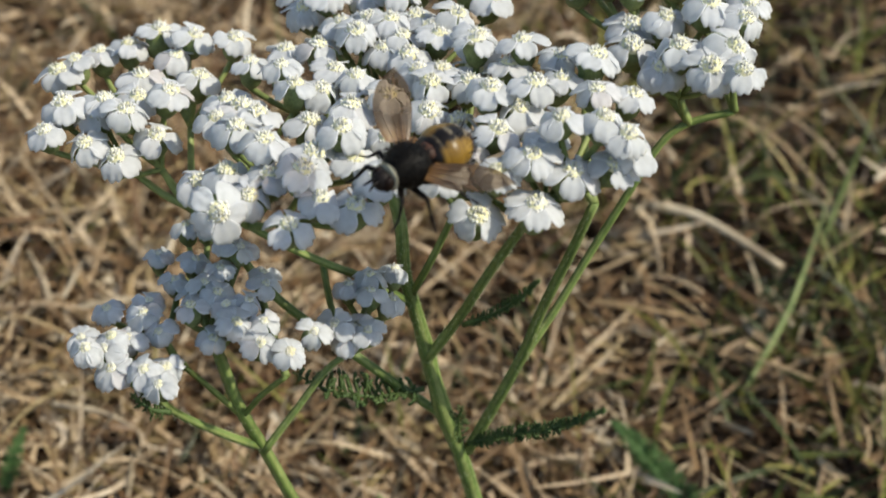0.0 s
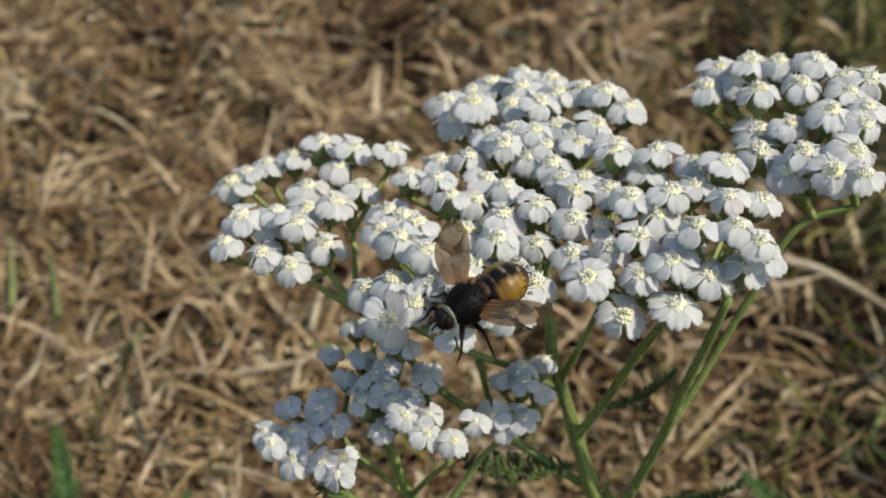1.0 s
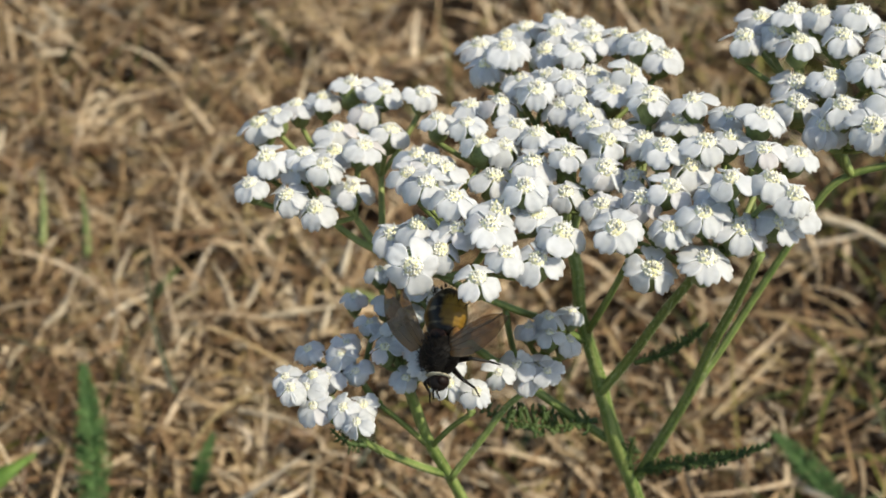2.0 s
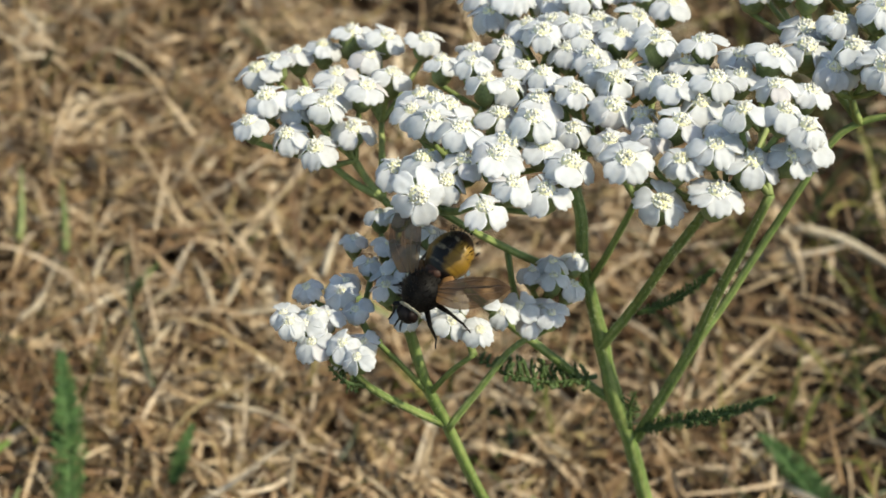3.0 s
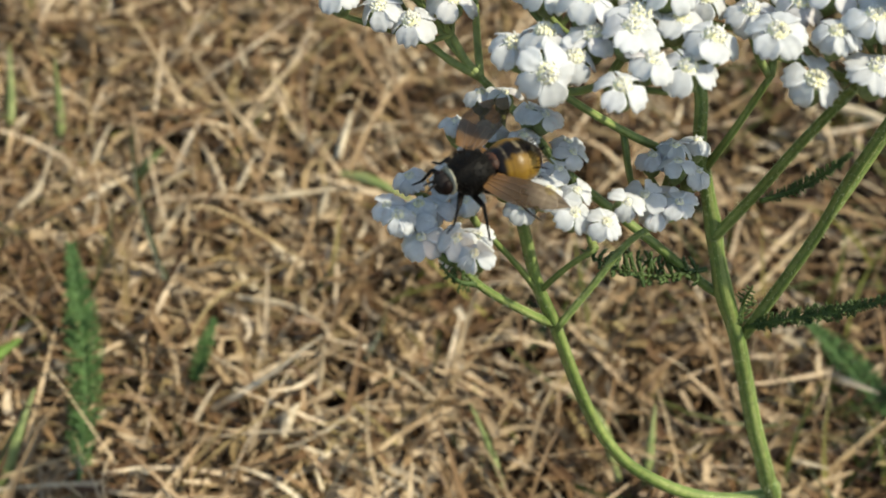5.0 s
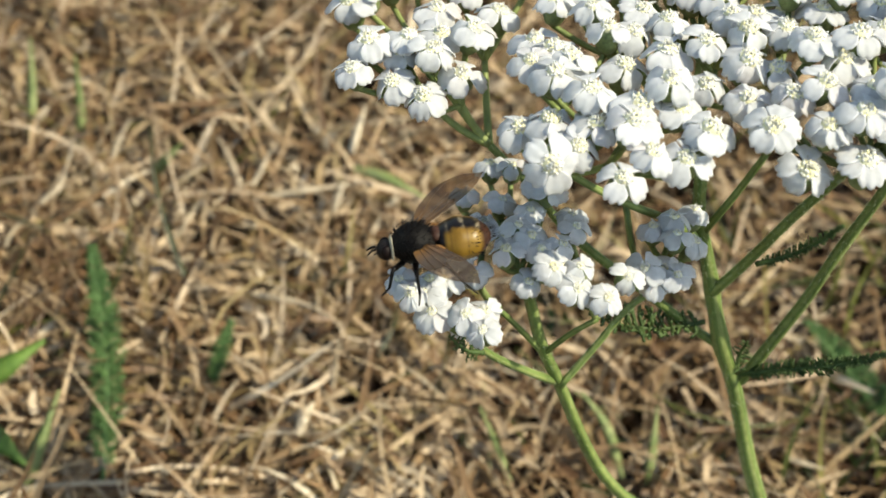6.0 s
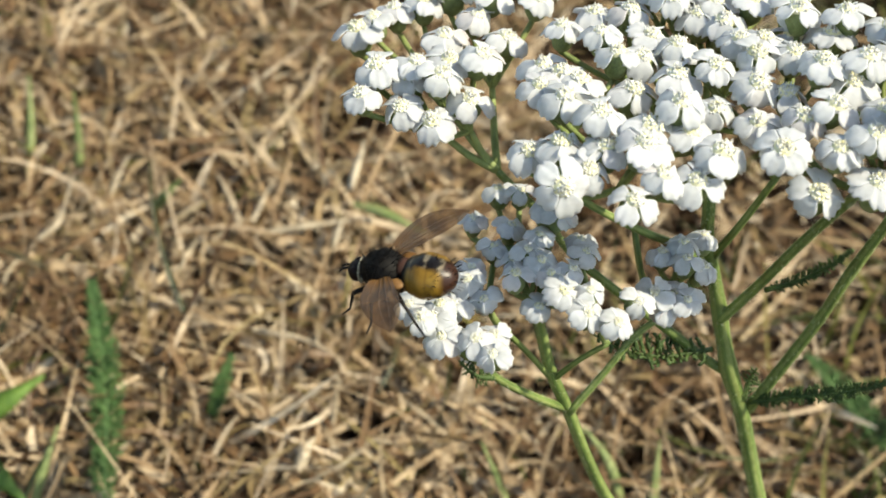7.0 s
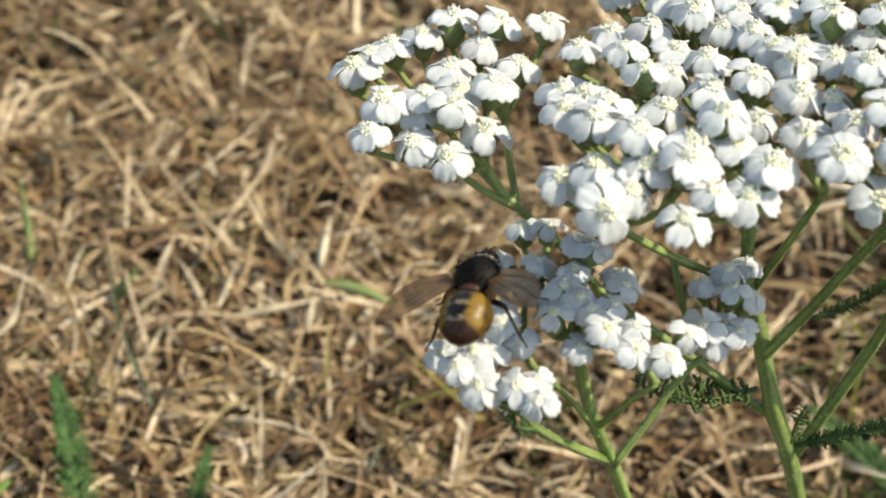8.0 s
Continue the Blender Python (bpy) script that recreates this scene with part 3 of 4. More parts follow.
def flower_head(at, normal, rng, size, droop, eye):
    """One head with its cup, disc and five rays."""
    turn = normal.to_track_quat("Z", "Y").to_matrix().to_4x4()
    m = Matrix.Translation(at) @ turn @ pose(0, 0, 0, 0, 0, rng.uniform(0, 360)) @ Matrix.Diagonal((size, size, size, 1))
    head = part("flower_head", rng.choice(CUPS), plant, at=m)
    part("disc", rng.choice(DISCS), head, at=Matrix.Scale(eye * rng.uniform(0.94, 1.06), 4))
    rays = rng.choice((4, 5, 5, 5, 5, 6))
    for k in range(rays):
        a = 360 / rays * k + rng.uniform(-14, 14)
        tilt = rng.uniform(*droop)
        part("petal", rng.choice(PETALS), head, at=pose(0, 0, 0, 0, 0, a) @ pose(0.80 * eye ** 1.5 * MM, 0, (0.30 + 0.25 * (1 - eye)) * MM, rng.uniform(-8, 8), tilt, 0))
    return m


def cluster(tops, knots, lean, seed, sub=5, size=1.08, face=0.0, droop=(4, 40), nod=None, eye=0.98):
    """Heads with their tops at the given places, each on a stalk that joins its neighbours' stalks and then the knot of the branch."""
    rng = random.Random(seed)
    tops = [Vector(p) for p in tops]
    mid = sum(tops, Vector()) / len(tops)
    reach = max((p - mid).xy.length for p in tops)
    feet = []
    for k, top in enumerate(tops):
        off = (top - mid) / reach
        normal = Vector((off.x * lean + rng.uniform(-0.16, 0.16), off.y * lean - face + rng.uniform(-0.16, 0.16), 1)).normalized()
        if nod and k in nod:
            normal = Vector((*nod[k], 1)).normalized()
        scale = size * rng.uniform(0.90, 1.12)
        m = flower_head((top - normal * 0.9 * scale) * MM, normal, rng, scale, droop, eye)
        feet.append((m @ Vector((0, 0, -3.2 * MM)), normal))
    knots = [Vector(k) * MM for k in knots]
    left = sorted(range(len(feet)), key=lambda k: feet[k][0].x + 0.7 * feet[k][0].y)
    while left:
        first = left[0]
        group = sorted(left, key=lambda k: (feet[k][0] - feet[first][0]).length)[:sub]
        left = [k for k in left if k not in group]
        joint = sum((feet[k][0] for k in group), Vector()) / len(group)
        knot = min(knots, key=lambda k: (k - joint).length)
        joint = joint.lerp(knot, 0.42)
        low = knot.lerp(joint, 0.5) + Vector((0, 0, -0.6 * MM))
        part("branchlet", tube("branchlet", [knot, low, joint], 0.55 * MM, 0.42 * MM, STEM, 7, 4), plant)
        for k in group:
            foot, normal = feet[k]
            part("stalk", tube("stalk", [joint, joint.lerp(foot, 0.55) - normal * 0.5 * MM, foot - normal * 0.2 * MM, foot + normal * 0.5 * MM], 0.36 * MM, 0.40 * MM, STEM, 6, 3), plant)


# stems and branches, from the foot up
stem_line = mm([(39.5, 171.2, 64.4), (38.2, 171.5, 68), (36.8, 171.8, 72), (33.8, 172.5, 80), (31.2, 173.4, 88), (28.9, 174.1, 94.9), (26.4, 175.5, 100.8), (24.5, 176.8, 106.6), (23.1, 177.6, 111.6), (21.5, 178.3, 116.8), (19.7, 179.0, 122.6), (18.8, 180.0, 129.5), (17.6, 182.0, 133.1)])
foot = stem_line[0] + Vector((9, -3, -stem_line[0].z / MM - 8)) * MM
stem_line = [foot, foot.lerp(stem_line[0], 0.55) + Vector((0.001, 0, 0))] + stem_line
part("stem", tube("stem", stem_line, 1.32 * MM, 0.80 * MM, STEM, 20, 6, 0.10, ((0.58, 0.25), (0.70, 0.2)), STEM_GROOVE), plant)


def branch(points, r0, r1):
    part("branch", tube("branch", mm(points), r0 * 0.74 * MM, r1 * 0.74 * MM, STEM, 16, 5, 0.10, (), STEM_GROOVE), plant)
    return points


to_front = branch([(23.4, 177.0, 109.4), (26.7, 175.0, 118.6), (29.7, 172.0, 129.7), (32.1, 169.0, 138.6), (32.8, 167.0, 143.0)], 1.0, 0.75)
to_east = branch([(30.0, 174.5, 94.8), (33.2, 174.3, 105.1), (35.7, 173.8, 114.6), (37.1, 173.2, 122.8), (39.2, 172.3, 132.2), (41.1, 172.0, 140.9)], 1.15, 0.85)
to_right = branch([(34.5, 174.1, 109.6), (36.8, 176.0, 113.4), (39.8, 178.5, 117.8), (43.3, 181.0, 124.6), (47.4, 183.5, 132.8), (51.2, 186.0, 139.8), (54.6, 187.0, 142.5), (60.0, 187.0, 144.6)], 0.82, 0.68)
to_left = branch([(26.4, 175.6, 100.6), (23.6, 176.8, 101.6), (16.0, 176.0, 108.9), (7.1, 177.0, 115.9), (2.4, 179.0, 119.0), (-2.3, 181.0, 124.1), (-4.7, 183.0, 125.1), (-7.8, 184.5, 127.6)], 0.9, 0.7)
to_middle = branch([(20.9, 178.5, 117.9), (14.9, 176.0, 124.0), (10.1, 174.0, 127.9), (4.7, 172.0, 132.4), (-0.1, 171.0, 136.3)], 0.8, 0.6)
to_top = branch([(20.9, 178.5, 119.9), (22.9, 177.0, 127.3), (25.0, 175.0, 136.9)], 0.75, 0.6)
to_low = branch([(38.9, 171.5, 65.8), (32.1, 170.5, 65.6), (25.1, 169.0, 68.8), (17.1, 167.0, 75.9), (11.5, 165.5, 84.3), (6.9, 164.0, 94.8), (2.6, 162.8, 106.5), (-0.5, 162.6, 113.8), (-2.7, 163.0, 121.1), (-3.5, 163.0, 123.9)], 1.3, 0.95)
low_west = branch([(1.7, 162.5, 107.4), (-2.4, 160.0, 112.0), (-7.5, 158.0, 117.2), (-10.7, 157.0, 121.7)], 0.8, 0.6)
low_inner = branch([(-0.7, 162.5, 113.2), (-3.3, 161.0, 118.0), (-6.9, 160.0, 123.2)], 0.55, 0.45)
low_east = branch([(-0.1, 162.5, 112.7), (2.4, 161.0, 118.2), (5.1, 160.0, 122.2)], 0.55, 0.45)
to_side = branch([(2.5, 162.0, 106.8), (6.4, 164.0, 112.5), (10.5, 166.5, 117.9), (15.6, 169.0, 119.8)], 0.7, 0.55)
to_side_back = branch([(8.9, 175.0, 128.2), (10.6, 171.5, 122.2), (13.1, 170.0, 119.8)], 0.6, 0.5)
top = tuple(stem_line[-1] / MM)
cluster(LEFT, (to_left[-1],), 0.30, 11)
cluster(BACK, (top,), 0.25, 12)
cluster(MIDDLE, (to_middle[1], to_middle[2], to_middle[-1], top), 0.18, 13, nod={27: (0.3, -1.7)})
cluster(FRONT, (to_front[-1], to_top[-1], top), 0.20, 14)
cluster(EAST, (to_front[-1], to_east[-1]), 0.22, 18)
cluster(RIGHT, (to_right[-1], to_right[-2], to_right[-3]), 0.25, 15, size=1.12)
cluster(LOW + LOW_WEST, (low_west[-1], low_inner[-1], to_low[-1], low_east[-1]), 0.32, 16, size=0.84, face=0.10, droop=(4, 38), eye=0.76)
cluster(SIDE, (to_side[-1], to_side_back[-1]), 0.40, 17, 4, 0.80, face=0.1, droop=(4, 38), eye=0.76)
for pts, wide, seed, pairs, coarse, rise, forks in (([(29.9, 174.0, 96.7), (34.6, 171.0, 101.5), (40.1, 168.0, 106.3), (45.7, 165.0, 112.9)], 3.0, 21, 64, 1.1, 0.4, 6), ([(23.4, 176.2, 104.8), (18.3, 175.2, 104.2), (14.3, 174.0, 105.4), (10.2, 173.0, 107.4), (5.8, 172.0, 111.2)], 7.4, 22, 18, 1.45, 0.9, 3), ([(27.3, 174.0, 118.6), (31.1, 173.0, 121.6), (33.9, 172.0, 125.4), (35.8, 171.0, 129.3)], 2.2, 23, 40, 1.0, 0.4, 6), ([(28.6, 173.0, 98.2), (27.9, 172.0, 102.9), (28.2, 171.0, 107.0)], 3.4, 24, 9, 0.9, 0.4, 6), ([(-8.5, 157.0, 118.6), (-10.8, 156.0, 120.1), (-13.0, 156.0, 122.6)], 3.0, 25, 9, 0.9, 0.4, 6)):
    rib, leaflets = feather(mm(pts), wide, seed, pairs, 0.38, LEAF, coarse, rise, forks)
    leaf = part("leaf", rib, plant, "narrow finely cut dark green leaf")
    for me in leaflets:
        part("leaflet", me, leaf)


def hairs(line, r0, r1, count, seed):
    """Fine pale hairs standing off a stem."""
    rng = random.Random(seed)
    verts, faces = [], []
    for _ in range(count):
        u = rng.random()
        k = min(len(line) - 2, int(u * (len(line) - 1)))
        p = line[k].lerp(line[k + 1], u * (len(line) - 1) - k)
        ahead = (line[k + 1] - line[k]).normalized()
        out = ahead.cross(Vector((rng.gauss(0, 1), rng.gauss(0, 1), rng.gauss(0, 1)))).normalized()
        root = p + out * (r0 + (r1 - r0) * u) * 0.92
        tip = root + (out + ahead * rng.uniform(-0.5, 0.9)).normalized() * rng.uniform(0.25, 0.6) * MM
        s = ahead.cross(out) * 0.024 * MM
        t = ahead * 0.024 * MM
        at = len(verts)
        verts += [root + s, root - s + t, root - s - t, tip]
        faces += [(at, at + 1, at + 3), (at + 1, at + 2, at + 3), (at + 2, at, at + 3)]
    return mesh_of("hairs", verts, faces, HAIR, False)


for points, r0, r1, count in ((stem_line, 1.32, 0.80, 2600), (mm(to_east), 0.85, 0.63, 700), (mm(to_front), 0.74, 0.55, 500), (mm(to_low), 0.85, 0.63, 900), (mm(to_left), 0.66, 0.52, 500), (mm(low_west), 0.6, 0.45, 300), (mm(to_side), 0.52, 0.4, 300)):
    tagged(part("hairs", hairs(smooth_line(points, 6), r0 * MM, r1 * MM, count, count), plant, "fine pale stem hairs"), kind="stuff")


# ---- fly ----
def abdomen_material():
    """Amber sides, a dark stripe along the back and a dark tip."""
    m, t, b = material("amber_abdomen", 0.36, spec=0.25)
    tc = t.nodes.new("ShaderNodeTexCoord")
    sep = t.nodes.new("ShaderNodeSeparateXYZ")
    t.links.new(tc.outputs["Object"], sep.inputs[0])
    wob = noise_of(t, 900, 5)
    side = t.nodes.new("ShaderNodeMath")
    side.operation = "ABSOLUTE"
    t.links.new(sep.outputs[1], side.inputs[0])
    sc = t.nodes.new("ShaderNodeMath")
    sc.operation = "MULTIPLY_ADD"
    sc.inputs[1].default_value = 320.0
    t.links.new(side.outputs[0], sc.inputs[0])
    w2 = t.nodes.new("ShaderNodeMath")
    w2.operation = "MULTIPLY_ADD"
    w2.inputs[1].default_value, w2.inputs[2].default_value = 0.44, -0.22
    t.links.new(wob, w2.inputs[0])
    t.links.new(w2.outputs[0], sc.inputs[2])
    stripe = ramp(t, sc.outputs[0], [(0.26, (1, 1, 1)), (0.44, (0, 0, 0))])
    tip = t.nodes.new("ShaderNodeMapRange")
    tip.inputs["From Min"].default_value, tip.inputs["From Max"].default_value = -0.0053, -0.0060
    t.links.new(sep.outputs[0], tip.inputs["Value"])
    amber = ramp(t, noise_of(t, 350, 3), [(0.3, (0.115, 0.060, 0.008)), (0.55, (0.185, 0.105, 0.016)), (0.75, (0.27, 0.168, 0.036))])
    col = mixed(t, stripe, amber, (0.006, 0.004, 0.003))
    # pale dusted bands across the dark stripe, at the front of each ring of the abdomen
    along = t.nodes.new("ShaderNodeMapRange")
    along.inputs["From Min"].default_value, along.inputs["From Max"].default_value = -0.0070, 0.0004
    t.links.new(sep.outputs[0], along.inputs["Value"])
    rings = ramp(t, along.outputs[0], [(0.17, (0, 0, 0)), (0.20, (1, 1, 1)), (0.245, (1, 1, 1)), (0.28, (0, 0, 0)), (0.42, (0, 0, 0)), (0.45, (1, 1, 1)), (0.49, (1, 1, 1)), (0.53, (0, 0, 0)), (0.68, (0, 0, 0)), (0.71, (0.7, 0.7, 0.7)), (0.75, (0, 0, 0))])
    patchy = ramp(t, noise_of(t, 900, 2), [(0.42, (0, 0, 0)), (0.72, (0.8, 0.8, 0.8))])
    seams = ramp(t, along.outputs[0], [(0.12, (1, 1, 1)), (0.145, (0.25, 0.18, 0.15)), (0.18, (1, 1, 1)), (0.38, (1, 1, 1)), (0.405, (0.25, 0.18, 0.15)), (0.44, (1, 1, 1)), (0.64, (1, 1, 1)), (0.665, (0.25, 0.18, 0.15)), (0.70, (1, 1, 1))])
    col = mixed(t, 0.35, col, seams, "MULTIPLY")
    dusted = mixed(t, 1.0, mixed(t, 1.0, rings, patchy, "MULTIPLY"), stripe, "MULTIPLY")
    col = mixed(t, dusted, col, (0.40, 0.33, 0.22))
    waist = t.nodes.new("ShaderNodeMapRange")
    waist.inputs["From Min"].default_value, waist.inputs["From Max"].default_value = -0.0017, -0.0012
    t.links.new(sep.outputs[0], waist.inputs["Value"])
    col = mixed(t, waist.outputs[0], col, (0.006, 0.004, 0.003))
    col = mixed(t, tip.outputs[0], col, (0.030, 0.011, 0.006))
    t.links.new(col, b.inputs["Base Color"])
    bumped(t, b, noise_of(t, 2500, 2), 0.2, 0.0001)
    return m


def plain(name, colour, rough, spec=0.5, vary=0.3, scale=800):
    m, t, b = material(name, rough, spec=spec)
    lo, hi = tuple(c * (1 - vary) for c in colour), tuple(c * (1 + vary) for c in colour)
    t.links.new(ramp(t, noise_of(t, scale, 3), [(0.3, lo), (0.7, hi)]), b.inputs["Base Color"])
    bumped(t, b, noise_of(t, scale * 3, 3), 0.3, 0.0001)
    return m


def thorax_material():
    """Black with faint grey-brown dusted stripes along the back."""
    m, t, b = material("dusted_black_thorax", 0.6, spec=0.12)
    tc = t.nodes.new("ShaderNodeTexCoord")
    wave = node(t, "ShaderNodeTexWave", Scale=150.0, Distortion=1.2, Detail=2.0)
    wave.bands_direction = "Y"
    t.links.new(tc.outputs["Object"], wave.inputs["Vector"])
    dust = mixed(t, 1.0, ramp(t, wave.outputs["Fac"], [(0.45, (0, 0, 0)), (0.75, (1, 1, 1))]), ramp(t, noise_of(t, 600, 4), [(0.35, (0.1, 0.1, 0.1)), (0.7, (1, 1, 1))]), "MULTIPLY")
    t.links.new(mixed(t, dust, (0.003, 0.0024, 0.002), (0.010, 0.0085, 0.0068)), b.inputs["Base Color"])
    bumped(t, b, noise_of(t, 2400, 3), 0.4, 0.0001)
    return m


def wing_material():
    m, t, b = material("smoky_wing", 0.35, spec=0.5)
    tc = t.nodes.new("ShaderNodeTexCoord")
    sep = t.nodes.new("ShaderNodeSeparateXYZ")
    t.links.new(tc.outputs["Object"], sep.inputs[0])
    far = t.nodes.new("ShaderNodeMapRange")
    far.inputs["From Min"].default_value, far.inputs["From Max"].default_value = 0.0004, 0.0026
    t.links.new(sep.outputs[0], far.inputs["Value"])
    col = mixed(t, far.outputs[0], (0.15, 0.075, 0.024), (0.065, 0.040, 0.022))
    t.links.new(col, b.inputs["Base Color"])
    clear = t.nodes.new("ShaderNodeBsdfTransparent")
    clear.inputs[0].default_value = (0.64, 0.51, 0.37, 1)
    mix = t.nodes.new("ShaderNodeMixShader")
    share = t.nodes.new("ShaderNodeMapRange")
    share.inputs["From Min"].default_value, share.inputs["From Max"].default_value = 0.001, 0.006
    share.inputs["To Min"].default_value, share.inputs["To Max"].default_value = 0.15, 0.50
    t.links.new(sep.outputs[0], share.inputs["Value"])
    t.links.new(share.outputs[0], mix.inputs[0])
    t.links.new(b.outputs[0], mix.inputs[1])
    t.links.new(clear.outputs[0], mix.inputs[2])
    t.links.new(mix.outputs[0], t.nodes["Material Output"].inputs[0])
    return m


AMBER = abdomen_material()
THORAX = thorax_material()
BLACK = plain("black_fly_body", (0.0048, 0.0034, 0.0028), 0.5, 0.22)
EYE = plain("red_brown_eye", (0.009, 0.004, 0.003), 0.55, 0.15)
PALEFACE = plain("pale_dusting", (0.42, 0.38, 0.28), 0.7, 0.3)
SQUAMA = plain("amber_scale", (0.17, 0.085, 0.028), 0.55, 0.3)
WING = wing_material()
VEIN = plain("brown_vein", (0.10, 0.06, 0.035), 0.5)


def blob(name, mat, centre, size, rings=14, sides=18, shape=None):
    """A rounded body piece: an ellipsoid in mm, with its width and height shaped along x."""
    verts, faces = [], []
    for j in range(1, rings):
        a = math.pi * j / rings
        for i in range(sides):
            b = 2 * math.pi * i / sides
            x, r = math.cos(a), math.sin(a)
            k = shape(x) if shape else 1.0
            verts.append(Vector((centre[0] + size[0] * x, centre[1] + size[1] * r * k * math.cos(b), centre[2] + size[2] * r * k * math.sin(b))) * MM)
    top = len(verts)
    verts += [Vector((centre[0] + size[0], centre[1], centre[2])) * MM, Vector((centre[0] - size[0], centre[1], centre[2])) * MM]
    for j in range(rings - 2):
        for i in range(sides):
            i2 = (i + 1) % sides
            faces.append((j * sides + i, (j + 1) * sides + i, (j + 1) * sides + i2, j * sides + i2))
    for i in range(sides):
        i2 = (i + 1) % sides
        faces.append((top, i, i2))
        faces.append((top + 1, (rings - 2) * sides + i2, (rings - 2) * sides + i))
    return mesh_of(name, verts, faces, mat)


def bristle_mesh(centre, size, count, long, seed, back=0.4, low=0.1):
    """Stiff black hairs on the upper side of a rounded piece."""
    rng = random.Random(seed)
    verts, faces = [], []
    while count:
        d = Vector((rng.uniform(-1, 1), rng.uniform(-1, 1), rng.uniform(low, 1)))
        if d.length > 1 or d.length < 0.3:
            continue
        d.normalize()
        root = Vector((centre[k] + size[k] * d[k] * 0.97 for k in range(3)))
        tip = root + (d + Vector((-back, 0, 0.1))).normalized() * long * rng.uniform(0.6, 1.2)
        s = (tip - root).orthogonal().normalized() * 0.045
        t = (tip - root).cross(s).normalized() * 0.045
        at = len(verts)
        verts += [(root + s) * MM, (root - s * 0.5 + t) * MM, (root - s * 0.5 - t) * MM, tip * MM]
        faces += [(at, at + 1, at + 3), (at + 1, at + 2, at + 3), (at + 2, at, at + 3)]
        count -= 1
    return mesh_of("bristles", verts, faces, BLACK, False)


def wing_outline(u):
    """Front and back edge of the wing, in mm, at a share u of its length."""
    front = 0.55 + 0.55 * math.sin(math.pi * min(1, u * 0.9)) - 1.0 * u ** 6
    back = -0.5 - 3.0 * math.sin(math.pi * min(1.0, 0.12 + 0.80 * u)) ** 0.8 + 0.6 * u
    if u > 0.75:
        k = (u - 0.75) / 0.25
        m = (front + back) / 2
        s = math.sqrt(max(0.0, 1 - k * k))
        front, back = m + (front - m) * s, m + (back - m) * s
    return front, back


def wing_mesh(mirror):
    n, w = 18, 6
    verts, faces = [], []
    for j in range(n + 1):
        u = j / n
        f, b = wing_outline(u)
        for i in range(w + 1):
            v = i / w
            y = f + (b - f) * v
            verts.append(Vector((9.6 * u, y * mirror, 0.10 * math.sin(v * 9) + 0.35 * math.sin(u * 3))) * MM)
    m = w + 1
    for j in range(n):
        for i in range(w):
            faces.append((j * m + i, j * m + i + 1, (j + 1) * m + i + 1, (j + 1) * m + i))
    return mesh_of("wing", verts, faces, WING)


def vein_meshes(mirror):
    """Fine brown veins from the wing's root, as thin tubes."""
    made = []
    for v0, v1, u1 in ((0.0, 0.0, 0.98), (0.1, 0.12, 0.97), (0.25, 0.36, 0.93), (0.4, 0.62, 0.86), (0.6, 0.9, 0.6)):
        pts = []
        for k in range(9):
            u = u1 * k / 8
            f, b = wing_outline(u)
            v = v0 + (v1 - v0) * (k / 8)
            pts.append(Vector((9.6 * u, (f + (b - f) * v) * mirror, 0.10 * math.sin(v * 9) + 0.35 * math.sin(u * 3) + 0.03)) * MM)
        made.append(tube("vein", pts, 0.05 * MM, 0.025 * MM, VEIN, 4, 2))
    return made


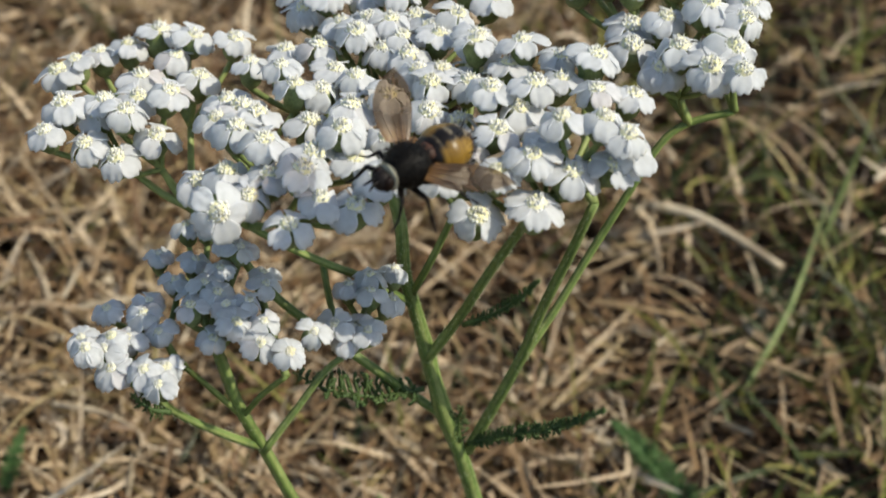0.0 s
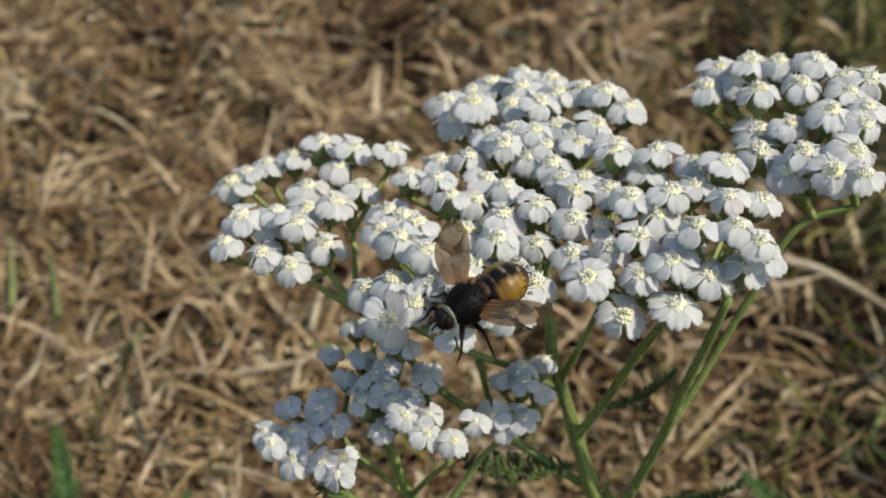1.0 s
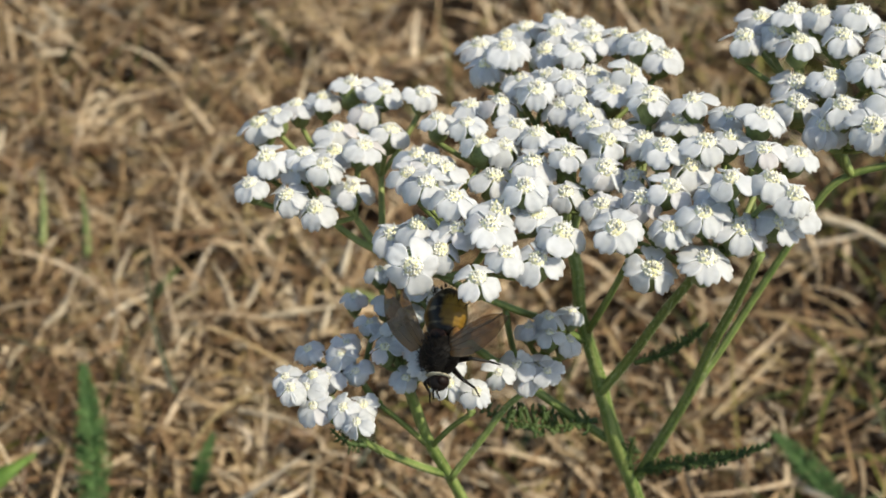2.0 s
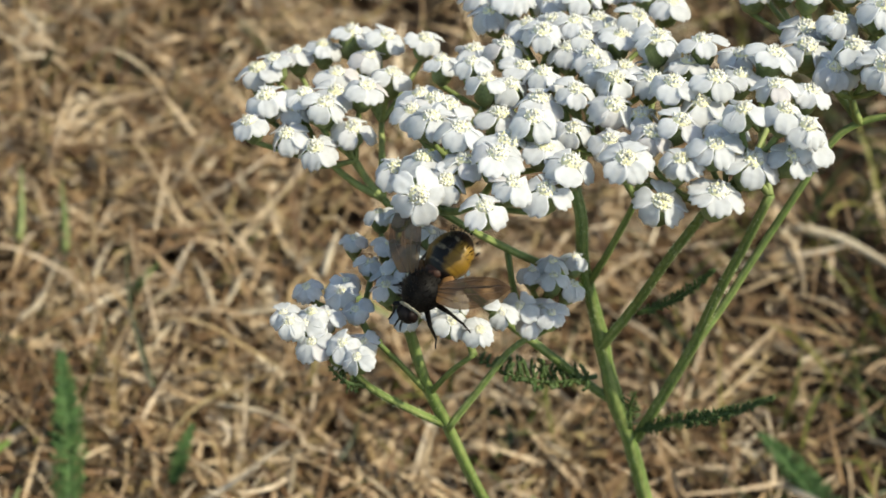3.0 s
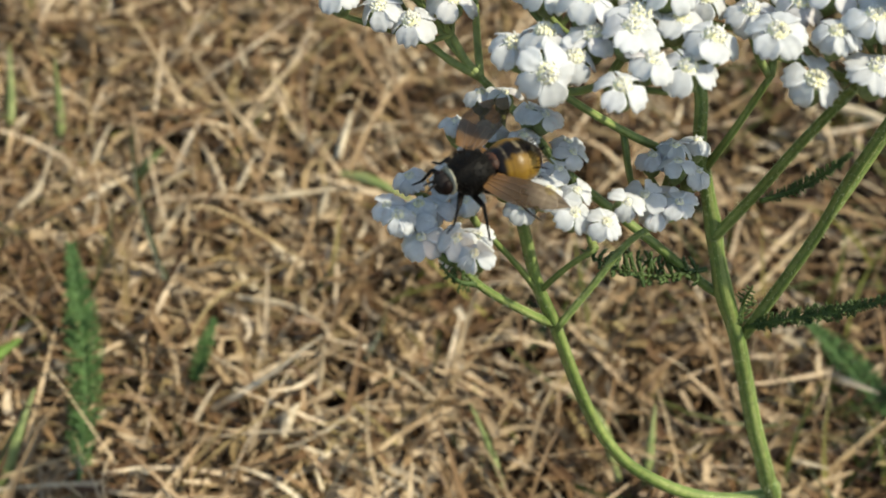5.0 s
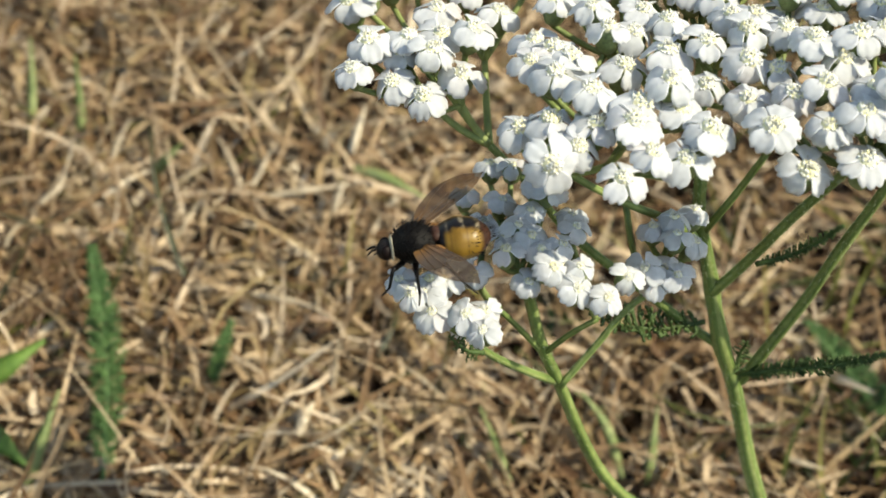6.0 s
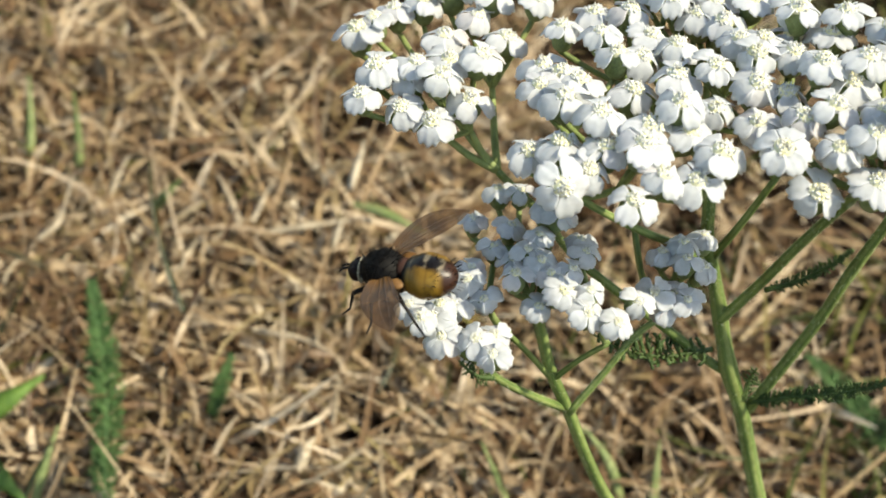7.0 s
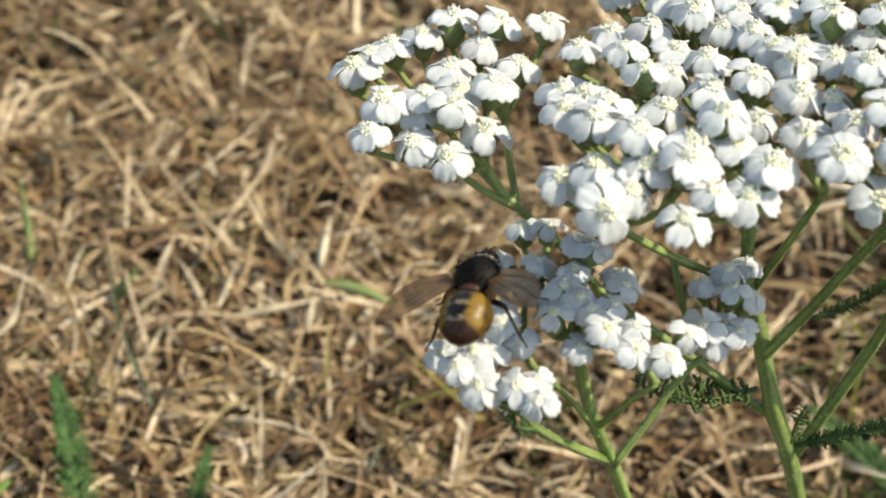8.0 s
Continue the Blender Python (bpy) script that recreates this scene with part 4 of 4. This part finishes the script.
def fly_thing():
    """Local axes: +x ahead, +y its left, +z its back; in mm about the middle of the body."""
    fly = tagged(new("fly"), "bristly black and amber parasitic fly with smoky brown wings", "fly")
    thorax = part("thorax", blob("thorax", THORAX, (2.15, 0, 0.1), (2.85, 2.35, 2.2), 18, 24, lambda x: 1.0 + 0.12 * (1 - x * x) - 0.10 * max(0, x)), fly, "black bristly thorax")
    part("bristles", bristle_mesh((2.2, 0, 0.2), (2.75, 2.65, 2.5), 420, 0.7, 2, 0.5, -0.2), thorax)
    part("collar", blob("collar", PALEFACE, (4.72, 0, -0.20), (0.26, 1.66, 1.56), 10, 22), thorax, "pale dusted band behind the head")
    part("scutellum", blob("scutellum", plain("brown_scutellum", (0.045, 0.018, 0.010), 0.6, 0.25), (-0.5, 0, 1.0), (0.9, 1.25, 0.75)), thorax, "dark reddish brown shield")
    abdomen = part("abdomen", blob("abdomen", AMBER, (-3.45, 0, -0.1), (3.5, 2.95, 2.5), 22, 28, lambda x: 1.0 - 0.10 * max(0, -x) + 0.022 * math.sin(x * 10.5)), fly, "glossy amber abdomen with black back stripe")
    part("bristles", bristle_mesh((-4.6, 0, -0.2), (2.6, 2.75, 2.35), 170, 0.9, 3, 0.9, -0.3), abdomen)
    head = part("head", blob("head", plain("dark_face", (0.010, 0.007, 0.006), 0.6, 0.2), (5.40, 0, -0.40), (1.15, 1.30, 1.22)), fly, "dark head")
    for s in (-1, 1):
        part("eye", blob("eye", EYE, (5.40, s * 0.85, -0.25), (0.72, 0.62, 1.02), 12, 16), head, "large red brown eye")
        part("antenna", tube("antenna", mm([(6.5, s * 0.25, 0.1), (7.1, s * 0.35, -0.1), (7.6, s * 0.5, -0.5)]), 0.17 * MM, 0.10 * MM, BLACK, 6, 4), head)
        part("squama", blob("squama", SQUAMA, (-0.30, s * 2.25, 0.30), (1.05, 0.85, 0.45)), thorax, "amber scale at the wing root")
    for s in (-1, 1):
        for root, knee, heel, toe in (((3.6, 1.2, -1.6), (5.0, 3.0, -1.2), (5.6, 3.6, -3.2), (6.6, 4.0, -3.9)),
                                      ((2.2, 1.5, -1.8), (2.4, 4.0, -1.2), (2.3, 5.4, -3.3), (2.6, 6.6, -4.0)),
                                      ((0.6, 1.4, -1.8), (-1.2, 3.6, -1.0), (-3.2, 5.0, -3.2), (-4.4, 5.9, -4.0))):
            pts = mm([(p[0], p[1] * s, p[2]) for p in (root, knee, heel, toe)])
            leg = part("leg", tube("femur", [pts[0], pts[0].lerp(pts[1], 0.5), pts[1]], 0.40 * MM, 0.28 * MM, BLACK, 7, 4), fly, "black bristly leg")
            part("shin", tube("shin", [pts[1], pts[1].lerp(pts[2], 0.5), pts[2]], 0.23 * MM, 0.16 * MM, BLACK, 6, 4), leg)
            part("foot", tube("foot", [pts[2], pts[2].lerp(pts[3], 0.5), pts[3]], 0.15 * MM, 0.09 * MM, BLACK, 6, 3), leg)
    wings = []
    for s in (-1, 1):
        wing = part("wing", wing_mesh(s), fly, "smoky translucent wing with an amber root")
        for me in vein_meshes(s):
            part("vein", me, wing)
        wings.append(wing)
    return fly, wings


fly, wings = fly_thing()


def wing_pose(side, sweep, raise_up, twist=0.0):
    """sweep: degrees back from straight out; raise_up: degrees above level."""
    return Matrix.Translation(Vector((1.0, side * 2.1, 1.0)) * MM) @ pose(0, 0, 0, 0, 0, side * (90 + sweep)) @ pose(0, 0, 0, 0, -raise_up, 0) @ pose(0, 0, 0, side * twist, 0, 0)


def motions():
    walk(fly, [
        (0, pose(0.0188, 0.1581, 0.1570, -10, 0, 220)),
        (0.2, pose(0.0143, 0.1557, 0.1565, -10, 3, 194)),
        (0.3, pose(0.0137, 0.1582, 0.1560, -10, -3, 204)),
        (0.5, pose(0.0131, 0.1592, 0.1550, -10, 0, 202)),
        (0.7, pose(0.0096, 0.1585, 0.1540, -8, 3, 216)),
        (0.8, pose(0.0083, 0.1555, 0.1535, -6, 3, 216)),
        (1, pose(0.0080, 0.1584, 0.1525, -5, 6, 216)),
        (1.2, pose(0.0076, 0.1607, 0.1520, -3, -6, 212)),
        (1.5, pose(0.0067, 0.1570, 0.1515, 0, 15, 226)),
        (1.7, pose(0.0044, 0.1578, 0.1527, 2, 14, 232)),
        (1.8, pose(0.0024, 0.1560, 0.1455, 26, 22, 258)),
        (1.9, pose(0.0009, 0.1603, 0.1352, 34, 27, 264)),
        (2, pose(0.0009, 0.1607, 0.1345, 36, 27, 264)),
        (3.3, pose(-0.0017, 0.1597, 0.1345, -6, 27, 220)),
        (3.5, pose(-0.0026, 0.1596, 0.1345, -8, 24, 216)),
        (4, pose(-0.0056, 0.1590, 0.1345, -10, 18, 208)),
        (4.2, pose(-0.0064, 0.1595, 0.1345, -12, -3, 220)),
        (4.5, pose(-0.0078, 0.1591, 0.1345, -14, 15, 194)),
        (4.7, pose(-0.0074, 0.1585, 0.1345, -12, 0, 210)),
        (5.8, pose(-0.0154, 0.1606, 0.1340, 8, 3, 192)),
        (6, pose(-0.0158, 0.1604, 0.1340, 10, 6, 188)),
        (6.5, pose(-0.0179, 0.1591, 0.1340, 13, 3, 198)),
        (7, pose(-0.0206, 0.1584, 0.1345, -2, 14, 160)),
        (7.3, pose(-0.0205, 0.1605, 0.1345, -2, 12, 138)),
        (7.5, pose(-0.0197, 0.1582, 0.1351, 0, 3, 102)),
        (7.8, pose(-0.0205, 0.1592, 0.1345, 0, 18, 106)),
        (8, pose(-0.0159, 0.1623, 0.1340, -22, -6, 70)),
    ])
    for side, wing in zip((-1, 1), wings):
        rows = [(k / 30, wing_pose(side, 34, 14 + 24 * (0, 1, 0, -1)[k % 4])) for k in range(50)]
        rest = (((1.8, 62, 28), (2.2, 74, 32), (3.3, 62, 28), (3.6, 62, 26), (4.0, 54, 9), (4.5, 55, 0), (5.8, 68, 22), (6.5, 74, 24), (7.0, 56, 14), (7.5, 22, 6, -12), (7.8, 25, 6, -12), (8.0, 44, 8)),
                ((1.8, 20, 6), (2.2, 16, 2), (3.3, 38, 0), (3.6, 42, -3), (4.0, 54, -6), (4.5, 40, 6), (5.8, 36, 0), (6.5, 32, -2), (7.0, 28, 2), (7.5, 46, -8, 50), (7.8, 46, -8, 45), (8.0, 45, 3)))[(side + 1) // 2]
        rows += [(row[0], wing_pose(side, *row[1:])) for row in rest]
        walk(wing, rows)


motions()
